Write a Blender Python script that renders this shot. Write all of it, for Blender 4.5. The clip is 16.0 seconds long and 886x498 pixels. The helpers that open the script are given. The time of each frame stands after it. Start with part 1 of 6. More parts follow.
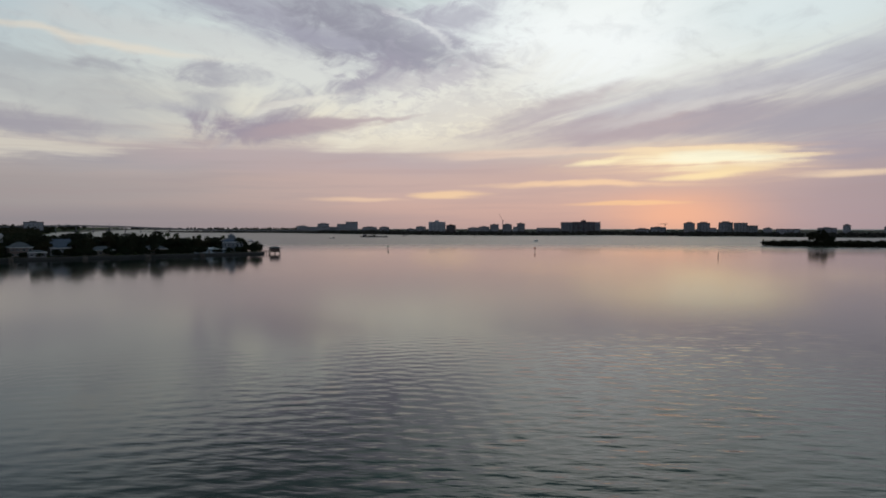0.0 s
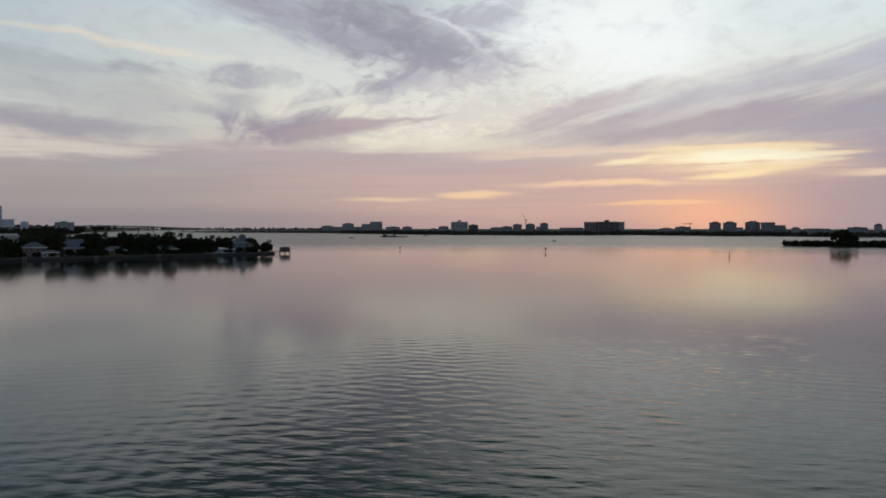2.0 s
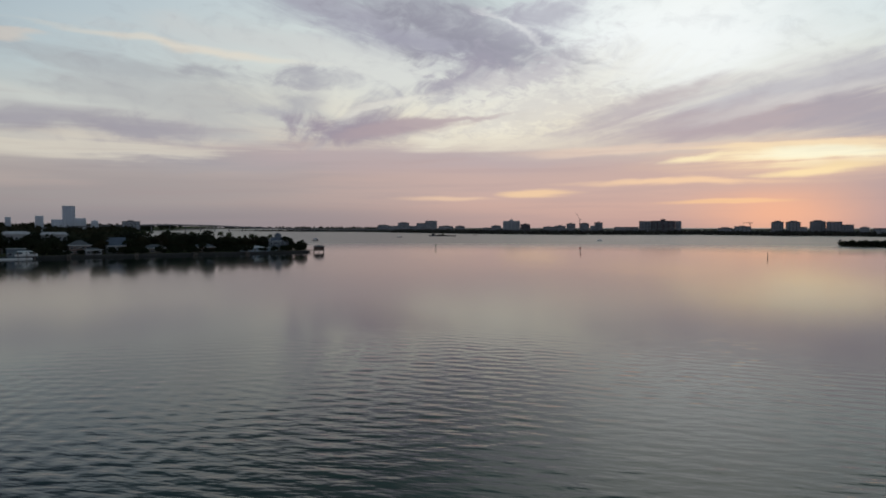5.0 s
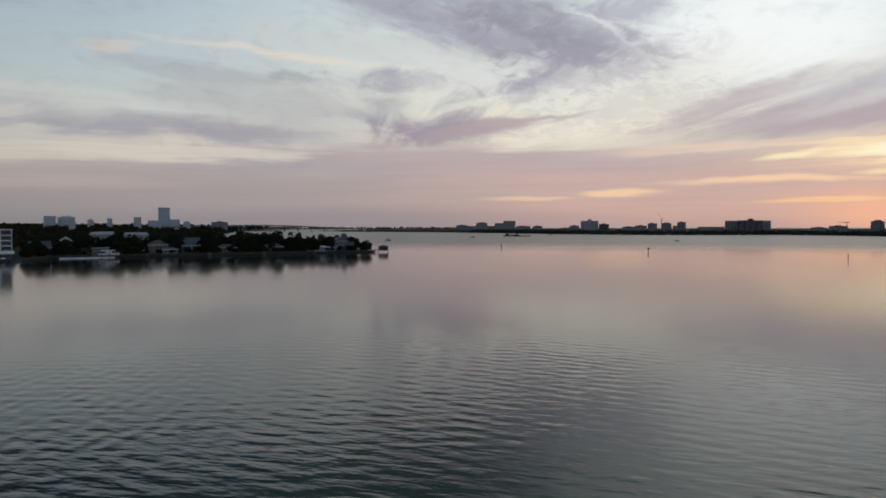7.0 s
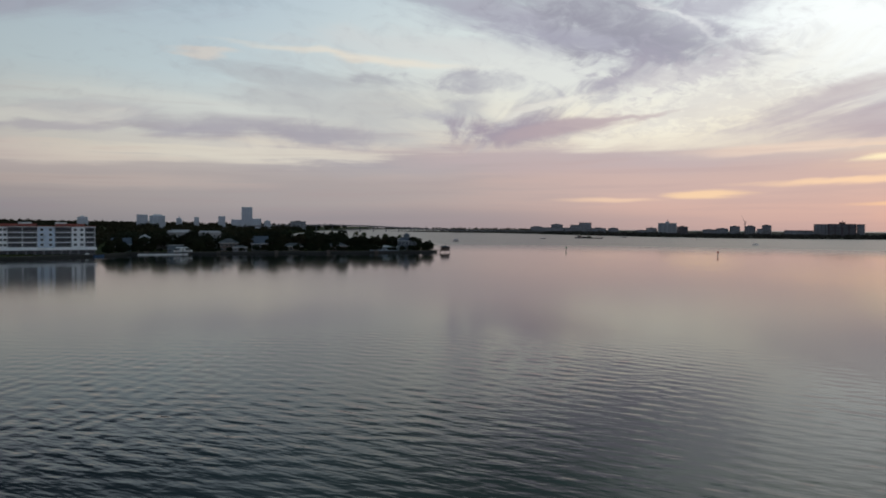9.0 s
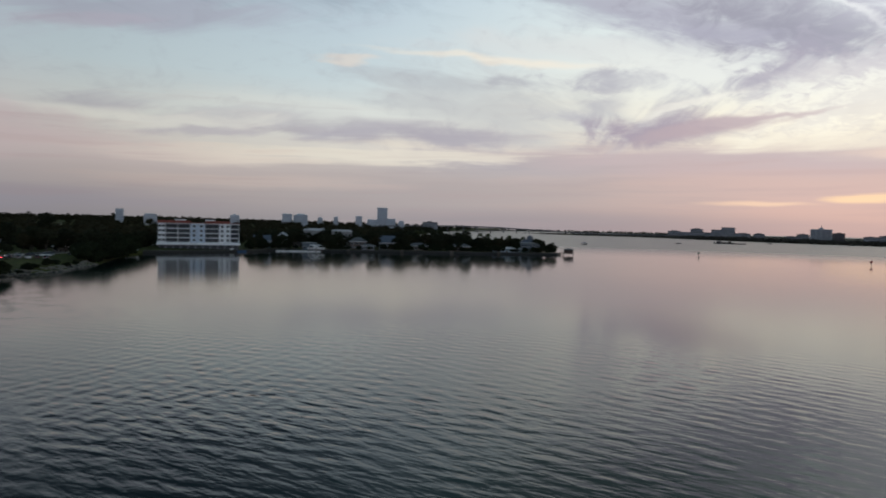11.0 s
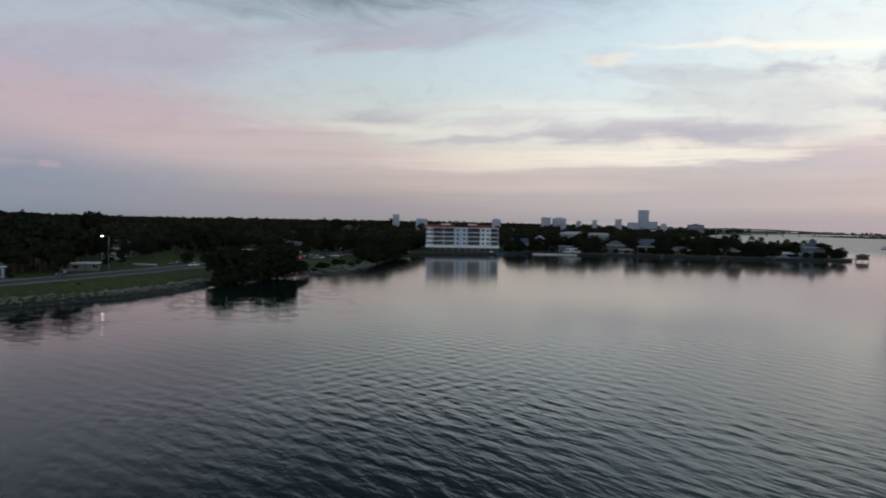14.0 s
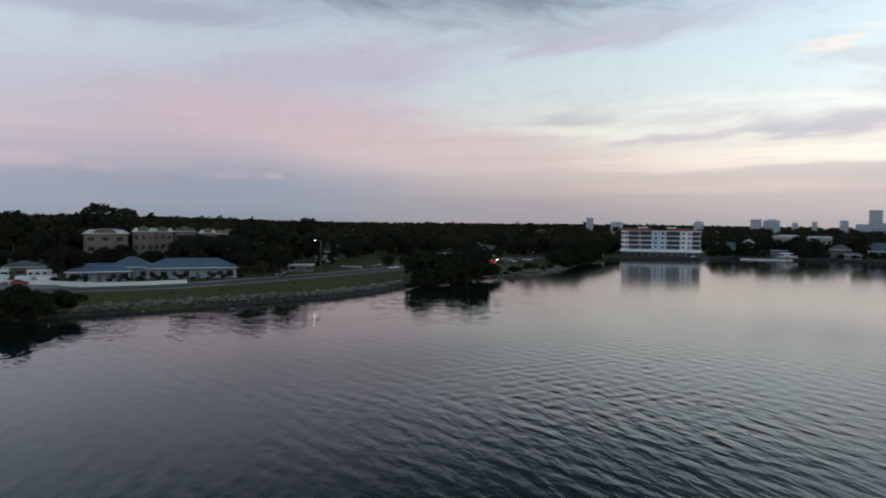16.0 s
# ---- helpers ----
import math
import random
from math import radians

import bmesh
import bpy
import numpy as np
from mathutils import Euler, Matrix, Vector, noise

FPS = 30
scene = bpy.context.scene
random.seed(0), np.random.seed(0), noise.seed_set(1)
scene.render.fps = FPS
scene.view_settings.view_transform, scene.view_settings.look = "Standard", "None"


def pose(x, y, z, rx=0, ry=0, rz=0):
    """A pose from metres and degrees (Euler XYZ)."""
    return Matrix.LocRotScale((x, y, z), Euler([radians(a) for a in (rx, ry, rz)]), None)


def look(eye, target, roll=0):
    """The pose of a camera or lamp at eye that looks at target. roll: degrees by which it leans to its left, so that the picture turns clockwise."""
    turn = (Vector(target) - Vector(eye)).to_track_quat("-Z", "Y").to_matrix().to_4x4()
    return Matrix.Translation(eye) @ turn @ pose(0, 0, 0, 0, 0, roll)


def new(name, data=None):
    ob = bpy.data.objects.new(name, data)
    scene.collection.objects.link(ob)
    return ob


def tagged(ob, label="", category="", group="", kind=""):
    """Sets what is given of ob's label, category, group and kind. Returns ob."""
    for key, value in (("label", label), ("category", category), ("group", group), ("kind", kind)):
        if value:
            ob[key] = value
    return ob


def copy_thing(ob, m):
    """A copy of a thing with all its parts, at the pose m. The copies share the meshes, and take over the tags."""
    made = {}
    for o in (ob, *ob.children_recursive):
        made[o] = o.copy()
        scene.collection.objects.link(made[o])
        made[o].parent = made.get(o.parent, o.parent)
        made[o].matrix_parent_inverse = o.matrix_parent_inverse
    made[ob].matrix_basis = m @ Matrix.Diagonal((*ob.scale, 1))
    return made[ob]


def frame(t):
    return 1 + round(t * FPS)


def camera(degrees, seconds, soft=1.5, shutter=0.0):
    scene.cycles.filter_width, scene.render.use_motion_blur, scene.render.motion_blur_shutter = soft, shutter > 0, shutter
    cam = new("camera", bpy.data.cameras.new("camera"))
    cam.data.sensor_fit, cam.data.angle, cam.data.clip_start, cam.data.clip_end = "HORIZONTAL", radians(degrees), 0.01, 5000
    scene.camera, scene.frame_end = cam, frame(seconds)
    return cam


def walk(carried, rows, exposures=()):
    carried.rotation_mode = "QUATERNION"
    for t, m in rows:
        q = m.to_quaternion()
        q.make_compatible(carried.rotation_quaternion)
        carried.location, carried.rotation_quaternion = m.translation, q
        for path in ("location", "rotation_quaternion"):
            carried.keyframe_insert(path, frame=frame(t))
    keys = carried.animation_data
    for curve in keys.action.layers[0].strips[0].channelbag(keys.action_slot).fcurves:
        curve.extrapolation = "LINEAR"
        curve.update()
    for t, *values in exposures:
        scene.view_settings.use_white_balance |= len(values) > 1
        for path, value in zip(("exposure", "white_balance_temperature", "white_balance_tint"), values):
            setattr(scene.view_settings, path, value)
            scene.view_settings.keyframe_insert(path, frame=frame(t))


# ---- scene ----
# ---------------------------------------------------------------- camera
cam = camera(65.4, 16.0, soft=1.8, shutter=0.5)
PATH = [
    (0.0, pose(-0.00, 0.00, 19.85, 88.09, -0.05, 0.00)),
    (0.5, pose(3.34, 0.23, 19.89, 88.07, -0.02, 0.55)),
    (1.0, pose(6.70, 0.45, 19.94, 88.08, -0.01, 1.14)),
    (1.5, pose(10.10, 0.66, 19.97, 88.06, -0.03, 1.73)),
    (2.0, pose(13.59, 0.85, 19.99, 88.08, -0.00, 2.30)),
    (2.5, pose(17.10, 1.04, 20.01, 88.07, -0.01, 2.88)),
    (3.0, pose(20.57, 1.26, 20.02, 88.05, -0.01, 3.48)),
    (3.5, pose(23.97, 1.55, 20.03, 88.03, -0.04, 4.09)),
    (6.0, pose(40.64, 3.59, 20.02, 88.00, 0.02, 10.39)),
    (6.5, pose(44.08, 4.19, 20.02, 88.00, 0.05, 12.18)),
    (7.0, pose(47.58, 4.90, 20.02, 88.02, 0.05, 14.04)),
    (7.5, pose(50.98, 5.61, 20.01, 88.02, 0.05, 15.72)),
    (8.0, pose(53.95, 6.15, 20.01, 88.03, -0.01, 17.26)),
    (10.5, pose(64.77, 7.27, 19.97, 88.08, -1.16, 27.80)),
    (11.0, pose(66.38, 7.32, 19.96, 88.06, -1.28, 31.40)),
    (11.5, pose(67.46, 7.26, 19.97, 88.04, -1.37, 34.82)),
    (12.0, pose(68.12, 7.16, 19.97, 87.98, -1.33, 37.85)),
    (12.5, pose(68.49, 7.09, 19.99, 87.97, -1.26, 40.97)),
    (13.0, pose(68.71, 7.10, 20.00, 87.95, -1.17, 44.55)),
    (13.5, pose(68.86, 7.19, 20.01, 87.94, -1.03, 48.50)),
    (14.0, pose(68.98, 7.36, 20.01, 87.93, -0.94, 52.66)),
    (14.5, pose(69.00, 7.56, 20.01, 87.95, -0.80, 56.88)),
    (15.0, pose(68.89, 7.75, 20.00, 87.97, -0.72, 60.73)),
    (15.5, pose(68.71, 7.90, 20.00, 88.00, -0.65, 64.47)),
    (16.0, pose(68.48, 8.05, 19.99, 88.05, -0.54, 68.57)),
]
EXPOSE = [(0.0, 0.0), (6.5, 0.0), (8.5, 0.08), (11.0, 0.28), (13.5, 0.48), (16.0, 0.76)]
walk(cam, PATH, EXPOSE)

# ---------------------------------------------------------------- world: dusk sky
def lin(r, g, b):
    """sRGB to linear."""
    return tuple(c / 12.92 if c <= 0.04045 else ((c + 0.055) / 1.055) ** 2.4 for c in (r, g, b))


class Nodes:
    """Short ways to write node trees."""

    def __init__(self, tree):
        self.tree = tree
        tree.nodes.clear()

    def node(self, kind):
        return self.tree.nodes.new(kind)

    def put(self, socket, value):
        if value is None:
            return
        if isinstance(value, bpy.types.NodeSocket):
            self.tree.links.new(value, socket)
        elif isinstance(value, tuple) and len(value) == 3 and socket.type == "RGBA":
            socket.default_value = (*value, 1)
        else:
            socket.default_value = value

    def math(self, op, a, b=None, c=None):
        n = self.node("ShaderNodeMath")
        n.operation = op
        for i, v in enumerate((a, b, c)):
            self.put(n.inputs[i], v)
        return n.outputs[0]

    def step(self, v, a, b, lo=0.0, hi=1.0):
        """Smooth step of v from a to b."""
        n = self.node("ShaderNodeMapRange")
        n.interpolation_type = "SMOOTHSTEP"
        for i, x in enumerate((v, a, b, lo, hi)):
            self.put(n.inputs[i], x)
        return n.outputs[0]

    def vec(self, x, y, z=0.0):
        n = self.node("ShaderNodeCombineXYZ")
        for i, v in enumerate((x, y, z)):
            self.put(n.inputs[i], v)
        return n.outputs[0]

    def noise(self, v, scale, detail=4.0, rough=0.55, warp=0.0):
        n = self.node("ShaderNodeTexNoise")
        self.put(n.inputs["Vector"], v)
        for key, x in (("Scale", scale), ("Detail", detail), ("Roughness", rough), ("Distortion", warp)):
            n.inputs[key].default_value = x
        return n.outputs[0]

    def mix(self, f, a, b, blend="MIX"):
        n = self.node("ShaderNodeMix")
        n.data_type, n.blend_type = "RGBA", blend
        self.put(n.inputs[0], f)
        self.put(n.inputs[6], a)
        self.put(n.inputs[7], b)
        return n.outputs[2]

    def ramp(self, f, *stops):
        n = self.node("ShaderNodeValToRGB")
        els = n.color_ramp.elements
        while len(els) < len(stops):
            els.new(0.5)
        for e, (p, c) in zip(els, stops):
            e.position, e.color = p, (*c, 1)
        self.put(n.inputs[0], f)
        return n.outputs[0]


SUN_BEARING = 18.5   # degrees to the right of the first heading
SUN_HEIGHT = 1.5

world = bpy.data.worlds.new("dusk_sky")
scene.world = world
world.use_nodes = True
W = Nodes(world.node_tree)
way = W.node("ShaderNodeTexCoord").outputs["Generated"]
sep = W.node("ShaderNodeSeparateXYZ")
W.put(sep.inputs[0], way)
DX, DY, DZ = sep.outputs
# bearing (degrees, right is positive) and height over the horizon (degrees)
AZ = W.math("MULTIPLY", W.math("ARCTAN2", DX, DY), 180 / math.pi)
EL = W.math("MAXIMUM", W.math("MULTIPLY", W.math("ARCSINE", DZ), 180 / math.pi), 0.0)
# fibres that rise to the right, fall to the right, lie flat, fan out steeply, and an even curdle
def fibre(slope, along, across, seed, detail=5.0, warp=0.5):
    v = W.math("MULTIPLY", W.math("SUBTRACT", EL, W.math("MULTIPLY", AZ, slope)), across)
    return W.noise(W.vec(W.math("MULTIPLY", AZ, along), v, seed), 1.0, detail, 0.6, warp)


n_soft = W.noise(W.vec(W.math("MULTIPLY", AZ, 0.12), W.math("MULTIPLY", EL, 0.35), 3.0), 1.0, 3.0, 0.5, 0.4)
n_puff = W.noise(W.vec(W.math("MULTIPLY", AZ, 0.34), W.math("MULTIPLY", EL, 0.62), 5.0), 1.0, 6.0, 0.62, 0.6)
n_curd = W.noise(W.vec(W.math("MULTIPLY", AZ, 0.9), W.math("MULTIPLY", EL, 1.9), 7.0), 1.0, 3.0, 0.6, 0.8)
n_up = fibre(0.24, 0.10, 0.75, 1.0)
n_down = fibre(-0.20, 0.14, 0.60, 12.0, 6.0, 0.7)
n_flat = fibre(0.01, 0.07, 1.25, 9.0, 5.0, 0.3)
n_fan = fibre(0.75, 0.16, 0.55, 15.0, 5.0, 0.4)
tear = W.step(EL, 0.5, 8.0, 0.25, 1.0)
AZW = W.math("ADD", AZ, W.math("MULTIPLY", W.math("SUBTRACT", n_puff, 0.5), W.math("MULTIPLY", tear, 4.5)))
ELW = W.math("ADD", EL, W.math("MULTIPLY", W.math("SUBTRACT", n_soft, 0.5), W.math("MULTIPLY", tear, 2.2)))

el01 = W.math("DIVIDE", EL, 90.0)
west = W.ramp(el01, (0.0, lin(0.66, 0.58, 0.58)), (0.020, lin(0.77, 0.665, 0.635)), (0.050, lin(0.77, 0.70, 0.685)), (0.075, lin(0.85, 0.81, 0.765)), (0.10, lin(0.91, 0.90, 0.85)),
              (0.14, lin(0.88, 0.90, 0.88)), (0.20, lin(0.83, 0.88, 0.89)), (0.28, lin(0.50, 0.60, 0.62)), (0.40, lin(0.31, 0.43, 0.45)), (1.0, lin(0.25, 0.33, 0.40)))
south = W.ramp(el01, (0.0, lin(0.60, 0.585, 0.60)), (0.020, lin(0.69, 0.655, 0.655)), (0.045, lin(0.77, 0.725, 0.715)), (0.066, lin(0.85, 0.83, 0.80)), (0.09, lin(0.85, 0.86, 0.84)),
               (0.13, lin(0.79, 0.85, 0.87)), (0.20, lin(0.73, 0.80, 0.85)), (0.30, lin(0.42, 0.51, 0.57)), (0.5, lin(0.31, 0.40, 0.47)), (1.0, lin(0.25, 0.33, 0.40)))
east = W.ramp(el01, (0.0, lin(0.50, 0.55, 0.60)), (0.022, lin(0.57, 0.61, 0.67)), (0.045, lin(0.66, 0.65, 0.71)), (0.078, lin(0.75, 0.71, 0.75)), (0.11, lin(0.73, 0.73, 0.79)),
              (0.15, lin(0.75, 0.79, 0.84)), (0.20, lin(0.69, 0.74, 0.80)), (0.30, lin(0.44, 0.52, 0.59)), (0.5, lin(0.33, 0.42, 0.49)), (1.0, lin(0.25, 0.33, 0.40)))
sky = W.mix(W.step(AZ, -14.0, -42.0), west, south)
sky = W.mix(W.step(AZ, -56.0, -88.0), sky, east)
sky = W.mix(W.step(AZ, 50.0, 110.0), sky, east)


def cloud(sky, az, el, ra, re, tilt, colour, amount, soft=0.5, torn=1.6, grain=None):
    """One cloud: an ellipse in bearing and height whose edge is eaten away by fibres.
    tilt: rise in degrees per degree of bearing; soft: width of the edge; torn: depth of the tears."""
    # the faintest shift by the sky behind makes the clouds work out one after another
    a = W.math("SUBTRACT", W.math("MULTIPLY_ADD", sky, 1e-6, AZW), az)
    e = W.math("SUBTRACT", W.math("SUBTRACT", ELW, el), W.math("MULTIPLY", a, tilt))
    far = W.node("ShaderNodeVectorMath")
    far.operation = "LENGTH"
    W.put(far.inputs[0], W.vec(W.math("DIVIDE", a, ra), W.math("DIVIDE", e, re)))
    d = W.math("SUBTRACT", 1.0, far.outputs["Value"])
    if grain is not None:
        d = W.math("MULTIPLY_ADD", W.math("SUBTRACT", grain, 0.5), torn, d)
    return W.mix(W.math("MULTIPLY", W.step(d, -soft, soft), amount), sky, lin(*colour))


MAUVE, CREAM = (0.60, 0.60, 0.655), (0.95, 0.905, 0.835)
# warm glow round the sun
sky = cloud(sky, 9, 1.8, 22, 2.6, 0, (0.83, 0.69, 0.65), 0.6, 0.9)
sky = cloud(sky, 19.5, 1.0, 5.0, 1.5, 0, (0.95, 0.72, 0.60), 0.8, 0.9)
# white light high over the sun
sky = cloud(sky, 11, 14.6, 10, 4.2, 0.05, (0.98, 1.0, 1.0), 0.95, 0.7, 1.0, n_up)
sky = cloud(sky, 28, 16.0, 9, 2.4, 0.0, (0.88, 0.93, 0.94), 0.7, 0.7, 1.0, n_up)
sky = cloud(sky, -4, 8.0, 11, 1.7, 0.04, (0.95, 0.925, 0.85), 0.85, 0.7, 1.4, n_up)
sky = cloud(sky, 1, 10.8, 8, 2.2, 0.2, (0.92, 0.915, 0.88), 0.7, 0.7, 1.6, n_fan)
sky = cloud(sky, -23, 9.4, 5, 1.4, -0.25, (0.86, 0.86, 0.825), 0.7, 0.7, 2.0, n_down)
sky = cloud(sky, -12, 12.2, 7, 1.6, -0.1, (0.87, 0.88, 0.87), 0.75, 0.7, 2.0, n_puff)
# sheets added above the view, dark and white, to tone the water's reflection
sky = cloud(sky, -16, 22.5, 14, 4.2, -0.08, (0.38, 0.435, 0.46), 0.95, 0.7, 1.0, n_down)
sky = cloud(sky, -62, 23, 28, 5.4, 0.0, (0.32, 0.36, 0.43), 0.95, 0.6, 1.0, n_down)
sky = cloud(sky, 13, 22, 15, 4.5, 0.0, (0.97, 0.99, 0.98), 0.85, 0.8)
# grey veil over the south-west
sky = cloud(sky, -29, 9.6, 8, 2.2, -0.1, (0.745, 0.755, 0.765), 0.7, 0.8, 2.4, n_down)
sky = cloud(sky, -31, 11.6, 7, 0.7, -0.08, (0.70, 0.72, 0.745), 0.45, 0.8, 2.4, n_down)
# torn dark bank over the middle
sky = cloud(sky, -15.5, 16.7, 8, 1.3, -0.17, (0.68, 0.69, 0.745), 0.85, 0.8, 2.6, n_down)
sky = cloud(sky, -8, 15.4, 8.0, 2.2, -0.18, (0.70, 0.70, 0.745), 0.8, 0.9, 2.6, n_down)
sky = cloud(sky, -6.5, 15.3, 6.4, 1.7, -0.20, MAUVE, 0.95, 0.85, 4.0, n_puff)
sky = cloud(sky, -3.0, 14.2, 4.2, 1.0, -0.10, MAUVE, 0.9, 0.8, 3.6, n_puff)
sky = cloud(sky, -11.0, 15.2, 5.0, 0.8, -0.22, (0.66, 0.66, 0.72), 0.8, 0.8, 3.6, n_down)
sky = cloud(sky, 1.2, 16.4, 3.6, 1.6, 0.30, (0.71, 0.71, 0.76), 0.8, 0.9, 4.5, n_puff)
sky = cloud(sky, -1.3, 15.6, 2.0, 0.3, -0.62, (0.92, 0.93, 0.93), 0.6, 0.9, 3.0, n_puff)
sky = cloud(sky, -6.2, 12.2, 3.0, 1.2, 0.38, (0.635, 0.62, 0.68), 0.85, 0.85, 4.0, n_puff)
sky = cloud(sky, -2.0, 12.0, 4.0, 1.0, 0.2, (0.75, 0.73, 0.76), 0.5, 0.8, 3.4, n_curd)
sky = cloud(sky, 2.4, 13.2, 3.0, 1.0, 0.5, (0.77, 0.76, 0.785), 0.45, 0.8, 3.4, n_curd)
sky = cloud(sky, 1.0, 9.2, 6.0, 1.4, 0.1, (0.76, 0.74, 0.755), 0.32, 0.7, 4.5, n_curd)
# small grey head and its stalk
sky = cloud(sky, -18.0, 11.5, 3.0, 0.55, -0.02, (0.675, 0.675, 0.72), 0.65, 1.0, 4.6, n_puff)
sky = cloud(sky, -18.6, 10.1, 1.5, 1.2, 0.1, (0.69, 0.69, 0.725), 0.6, 1.0, 4.6, n_puff)
sky = cloud(sky, -25.5, 11.6, 2.2, 0.3, -0.2, (0.69, 0.70, 0.73), 0.6, 0.6, 2.0, n_down)
# lens-shaped cloud below it, combed out on its upper side, with a long tail
sky = cloud(sky, -14.0, 8.7, 4.0, 1.2, 0.35, (0.71, 0.71, 0.745), 0.6, 0.8, 4.6, n_fan)
sky = cloud(sky, -19.8, 8.3, 2.6, 0.6, -0.30, (0.69, 0.685, 0.73), 0.6, 1.1, 4.0, n_puff)
sky = cloud(sky, -14.6, 7.6, 4.8, 1.05, 0.06, (0.64, 0.60, 0.655), 0.95, 0.7, 2.6, n_puff)
sky = cloud(sky, -10.0, 7.9, 4.6, 0.7, 0.12, (0.71, 0.645, 0.67), 0.85, 0.5, 1.6, n_up)
sky = cloud(sky, -6.0, 8.7, 4.2, 0.30, 0.14, (0.74, 0.68, 0.695), 0.75, 0.6, 1.6, n_up)
sky = cloud(sky, -12.0, 9.6, 4.0, 0.25, 0.22, (0.93, 0.92, 0.88), 0.6, 0.6, 2.0, n_fan)
# long grey bar further round
sky = cloud(sky, -36, 7.6, 8.5, 0.8, -0.07, (0.69, 0.675, 0.71), 0.85, 0.8, 3.4, n_flat)
sky = cloud(sky, -31.5, 7.2, 4.0, 0.85, -0.05, (0.68, 0.665, 0.705), 0.8, 0.9, 3.6, n_puff)
sky = cloud(sky, -47, 7.9, 8, 0.55, -0.02, (0.71, 0.70, 0.74), 0.8, 0.8, 4.0, n_up)
sky = cloud(sky, -50, 7.0, 5, 0.40, 0.05, (0.74, 0.72, 0.75), 0.7, 0.5, 3.0, n_up)
sky = cloud(sky, -58.6, 8.6, 3.4, 0.5, 0.08, (0.71, 0.70, 0.74), 0.5, 1.0, 5.0, n_up)
# wedge that fans out past the sun
sky = cloud(sky, 23, 10.4, 12, 1.3, 0.13, (0.755, 0.755, 0.785), 0.9, 0.8, 2.2, n_up)
sky = cloud(sky, 34, 12.6, 7, 1.3, 0.10, (0.74, 0.75, 0.79), 0.7, 0.6, 1.8, n_up)
sky = cloud(sky, 10.5, 9.7, 6.0, 0.65, 0.23, (0.745, 0.71, 0.73), 0.8, 0.9, 2.6, n_up)
sky = cloud(sky, 18, 7.9, 12, 1.05, 0.05, (0.70, 0.655, 0.69), 0.9, 0.6, 1.6, n_up)
sky = cloud(sky, 29.5, 8.1, 9.0, 2.1, 0.10, (0.66, 0.65, 0.695), 0.95, 0.7, 1.8, n_up)
sky = cloud(sky, 20, 9.15, 6.5, 0.35, 0.14, (0.85, 0.845, 0.84), 0.6, 0.7, 1.6, n_up)
sky = cloud(sky, 32, 5.6, 7, 1.3, 0.02, (0.65, 0.625, 0.68), 0.85, 0.7, 1.2, n_flat)
# low stratus
sky = cloud(sky, -13, 5.2, 22, 1.0, -0.01, (0.735, 0.675, 0.69), 0.85, 0.5, 1.4, n_flat)
sky = cloud(sky, -30, 5.5, 6, 0.45, -0.10, (0.69, 0.655, 0.69), 0.7, 0.5, 1.4, n_flat)
sky = cloud(sky, -2, 3.6, 22, 1.3, 0.0, (0.785, 0.685, 0.665), 0.7, 0.7, 1.2, n_flat)
sky = cloud(sky, -30, 2.4, 16, 2.2, 0.0, (0.665, 0.64, 0.645), 0.75, 0.8, 1.0, n_flat)
sky = cloud(sky, -28, 4.9, 9, 1.0, -0.02, (0.69, 0.675, 0.69), 0.6, 0.7, 1.6, n_flat)
sky = cloud(sky, -24, 0.4, 16, 0.9, 0.0, (0.58, 0.56, 0.585), 0.6, 0.8)
sky = cloud(sky, 33, 1.8, 9, 2.8, 0.0, (0.655, 0.605, 0.64), 0.9, 0.7)
# gilded streaks
sky = cloud(sky, 19.5, 4.9, 8.0, 1.3, 0.01, (0.95, 0.82, 0.70), 0.55, 0.7, 3.0, n_flat)
sky = cloud(sky, 20.6, 5.15, 6.0, 0.70, 0.0, (1.0, 0.92, 0.76), 0.95, 0.5, 4.5, n_flat)
sky = cloud(sky, 21.4, 5.2, 4.4, 0.46, 0.0, (1.0, 0.99, 0.88), 0.95, 0.6, 1.8, n_flat)
sky = cloud(sky, 19.5, 6.0, 6.5, 0.17, -0.01, (1.0, 0.91, 0.76), 0.75, 0.7, 1.8, n_flat)
sky = cloud(sky, 12.8, 5.1, 2.6, 0.30, 0.12, (1.0, 0.94, 0.78), 0.9, 0.6, 1.6, n_up)
sky = cloud(sky, 20.6, 3.95, 4.0, 0.26, 0.05, (1.0, 0.91, 0.72), 0.9, 0.6, 1.6, n_flat)
sky = cloud(sky, 11.5, 3.4, 7.0, 0.24, 0.01, (0.98, 0.84, 0.69), 0.8, 0.6, 2.2, n_flat)
sky = cloud(sky, 15.0, 1.8, 3.6, 0.16, 0.02, (1.0, 0.82, 0.62), 0.8, 0.7, 1.4, n_flat)
sky = cloud(sky, 30.8, 3.8, 3.2, 0.20, 0.0, (0.97, 0.87, 0.75), 0.75, 0.7, 1.4, n_flat)
sky = cloud(sky, 0.3, 2.6, 2.6, 0.30, 0.03, (0.97, 0.83, 0.67), 0.85, 0.5, 2.8, n_flat)
sky = cloud(sky, -6.7, 2.2, 3.4, 0.17, 0.0, (0.93, 0.80, 0.69), 0.75, 0.6, 1.8, n_flat)
sky = cloud(sky, 6.5, 6.0, 6.0, 0.40, 0.05, (0.92, 0.83, 0.76), 0.7, 0.6, 2.4, n_flat)
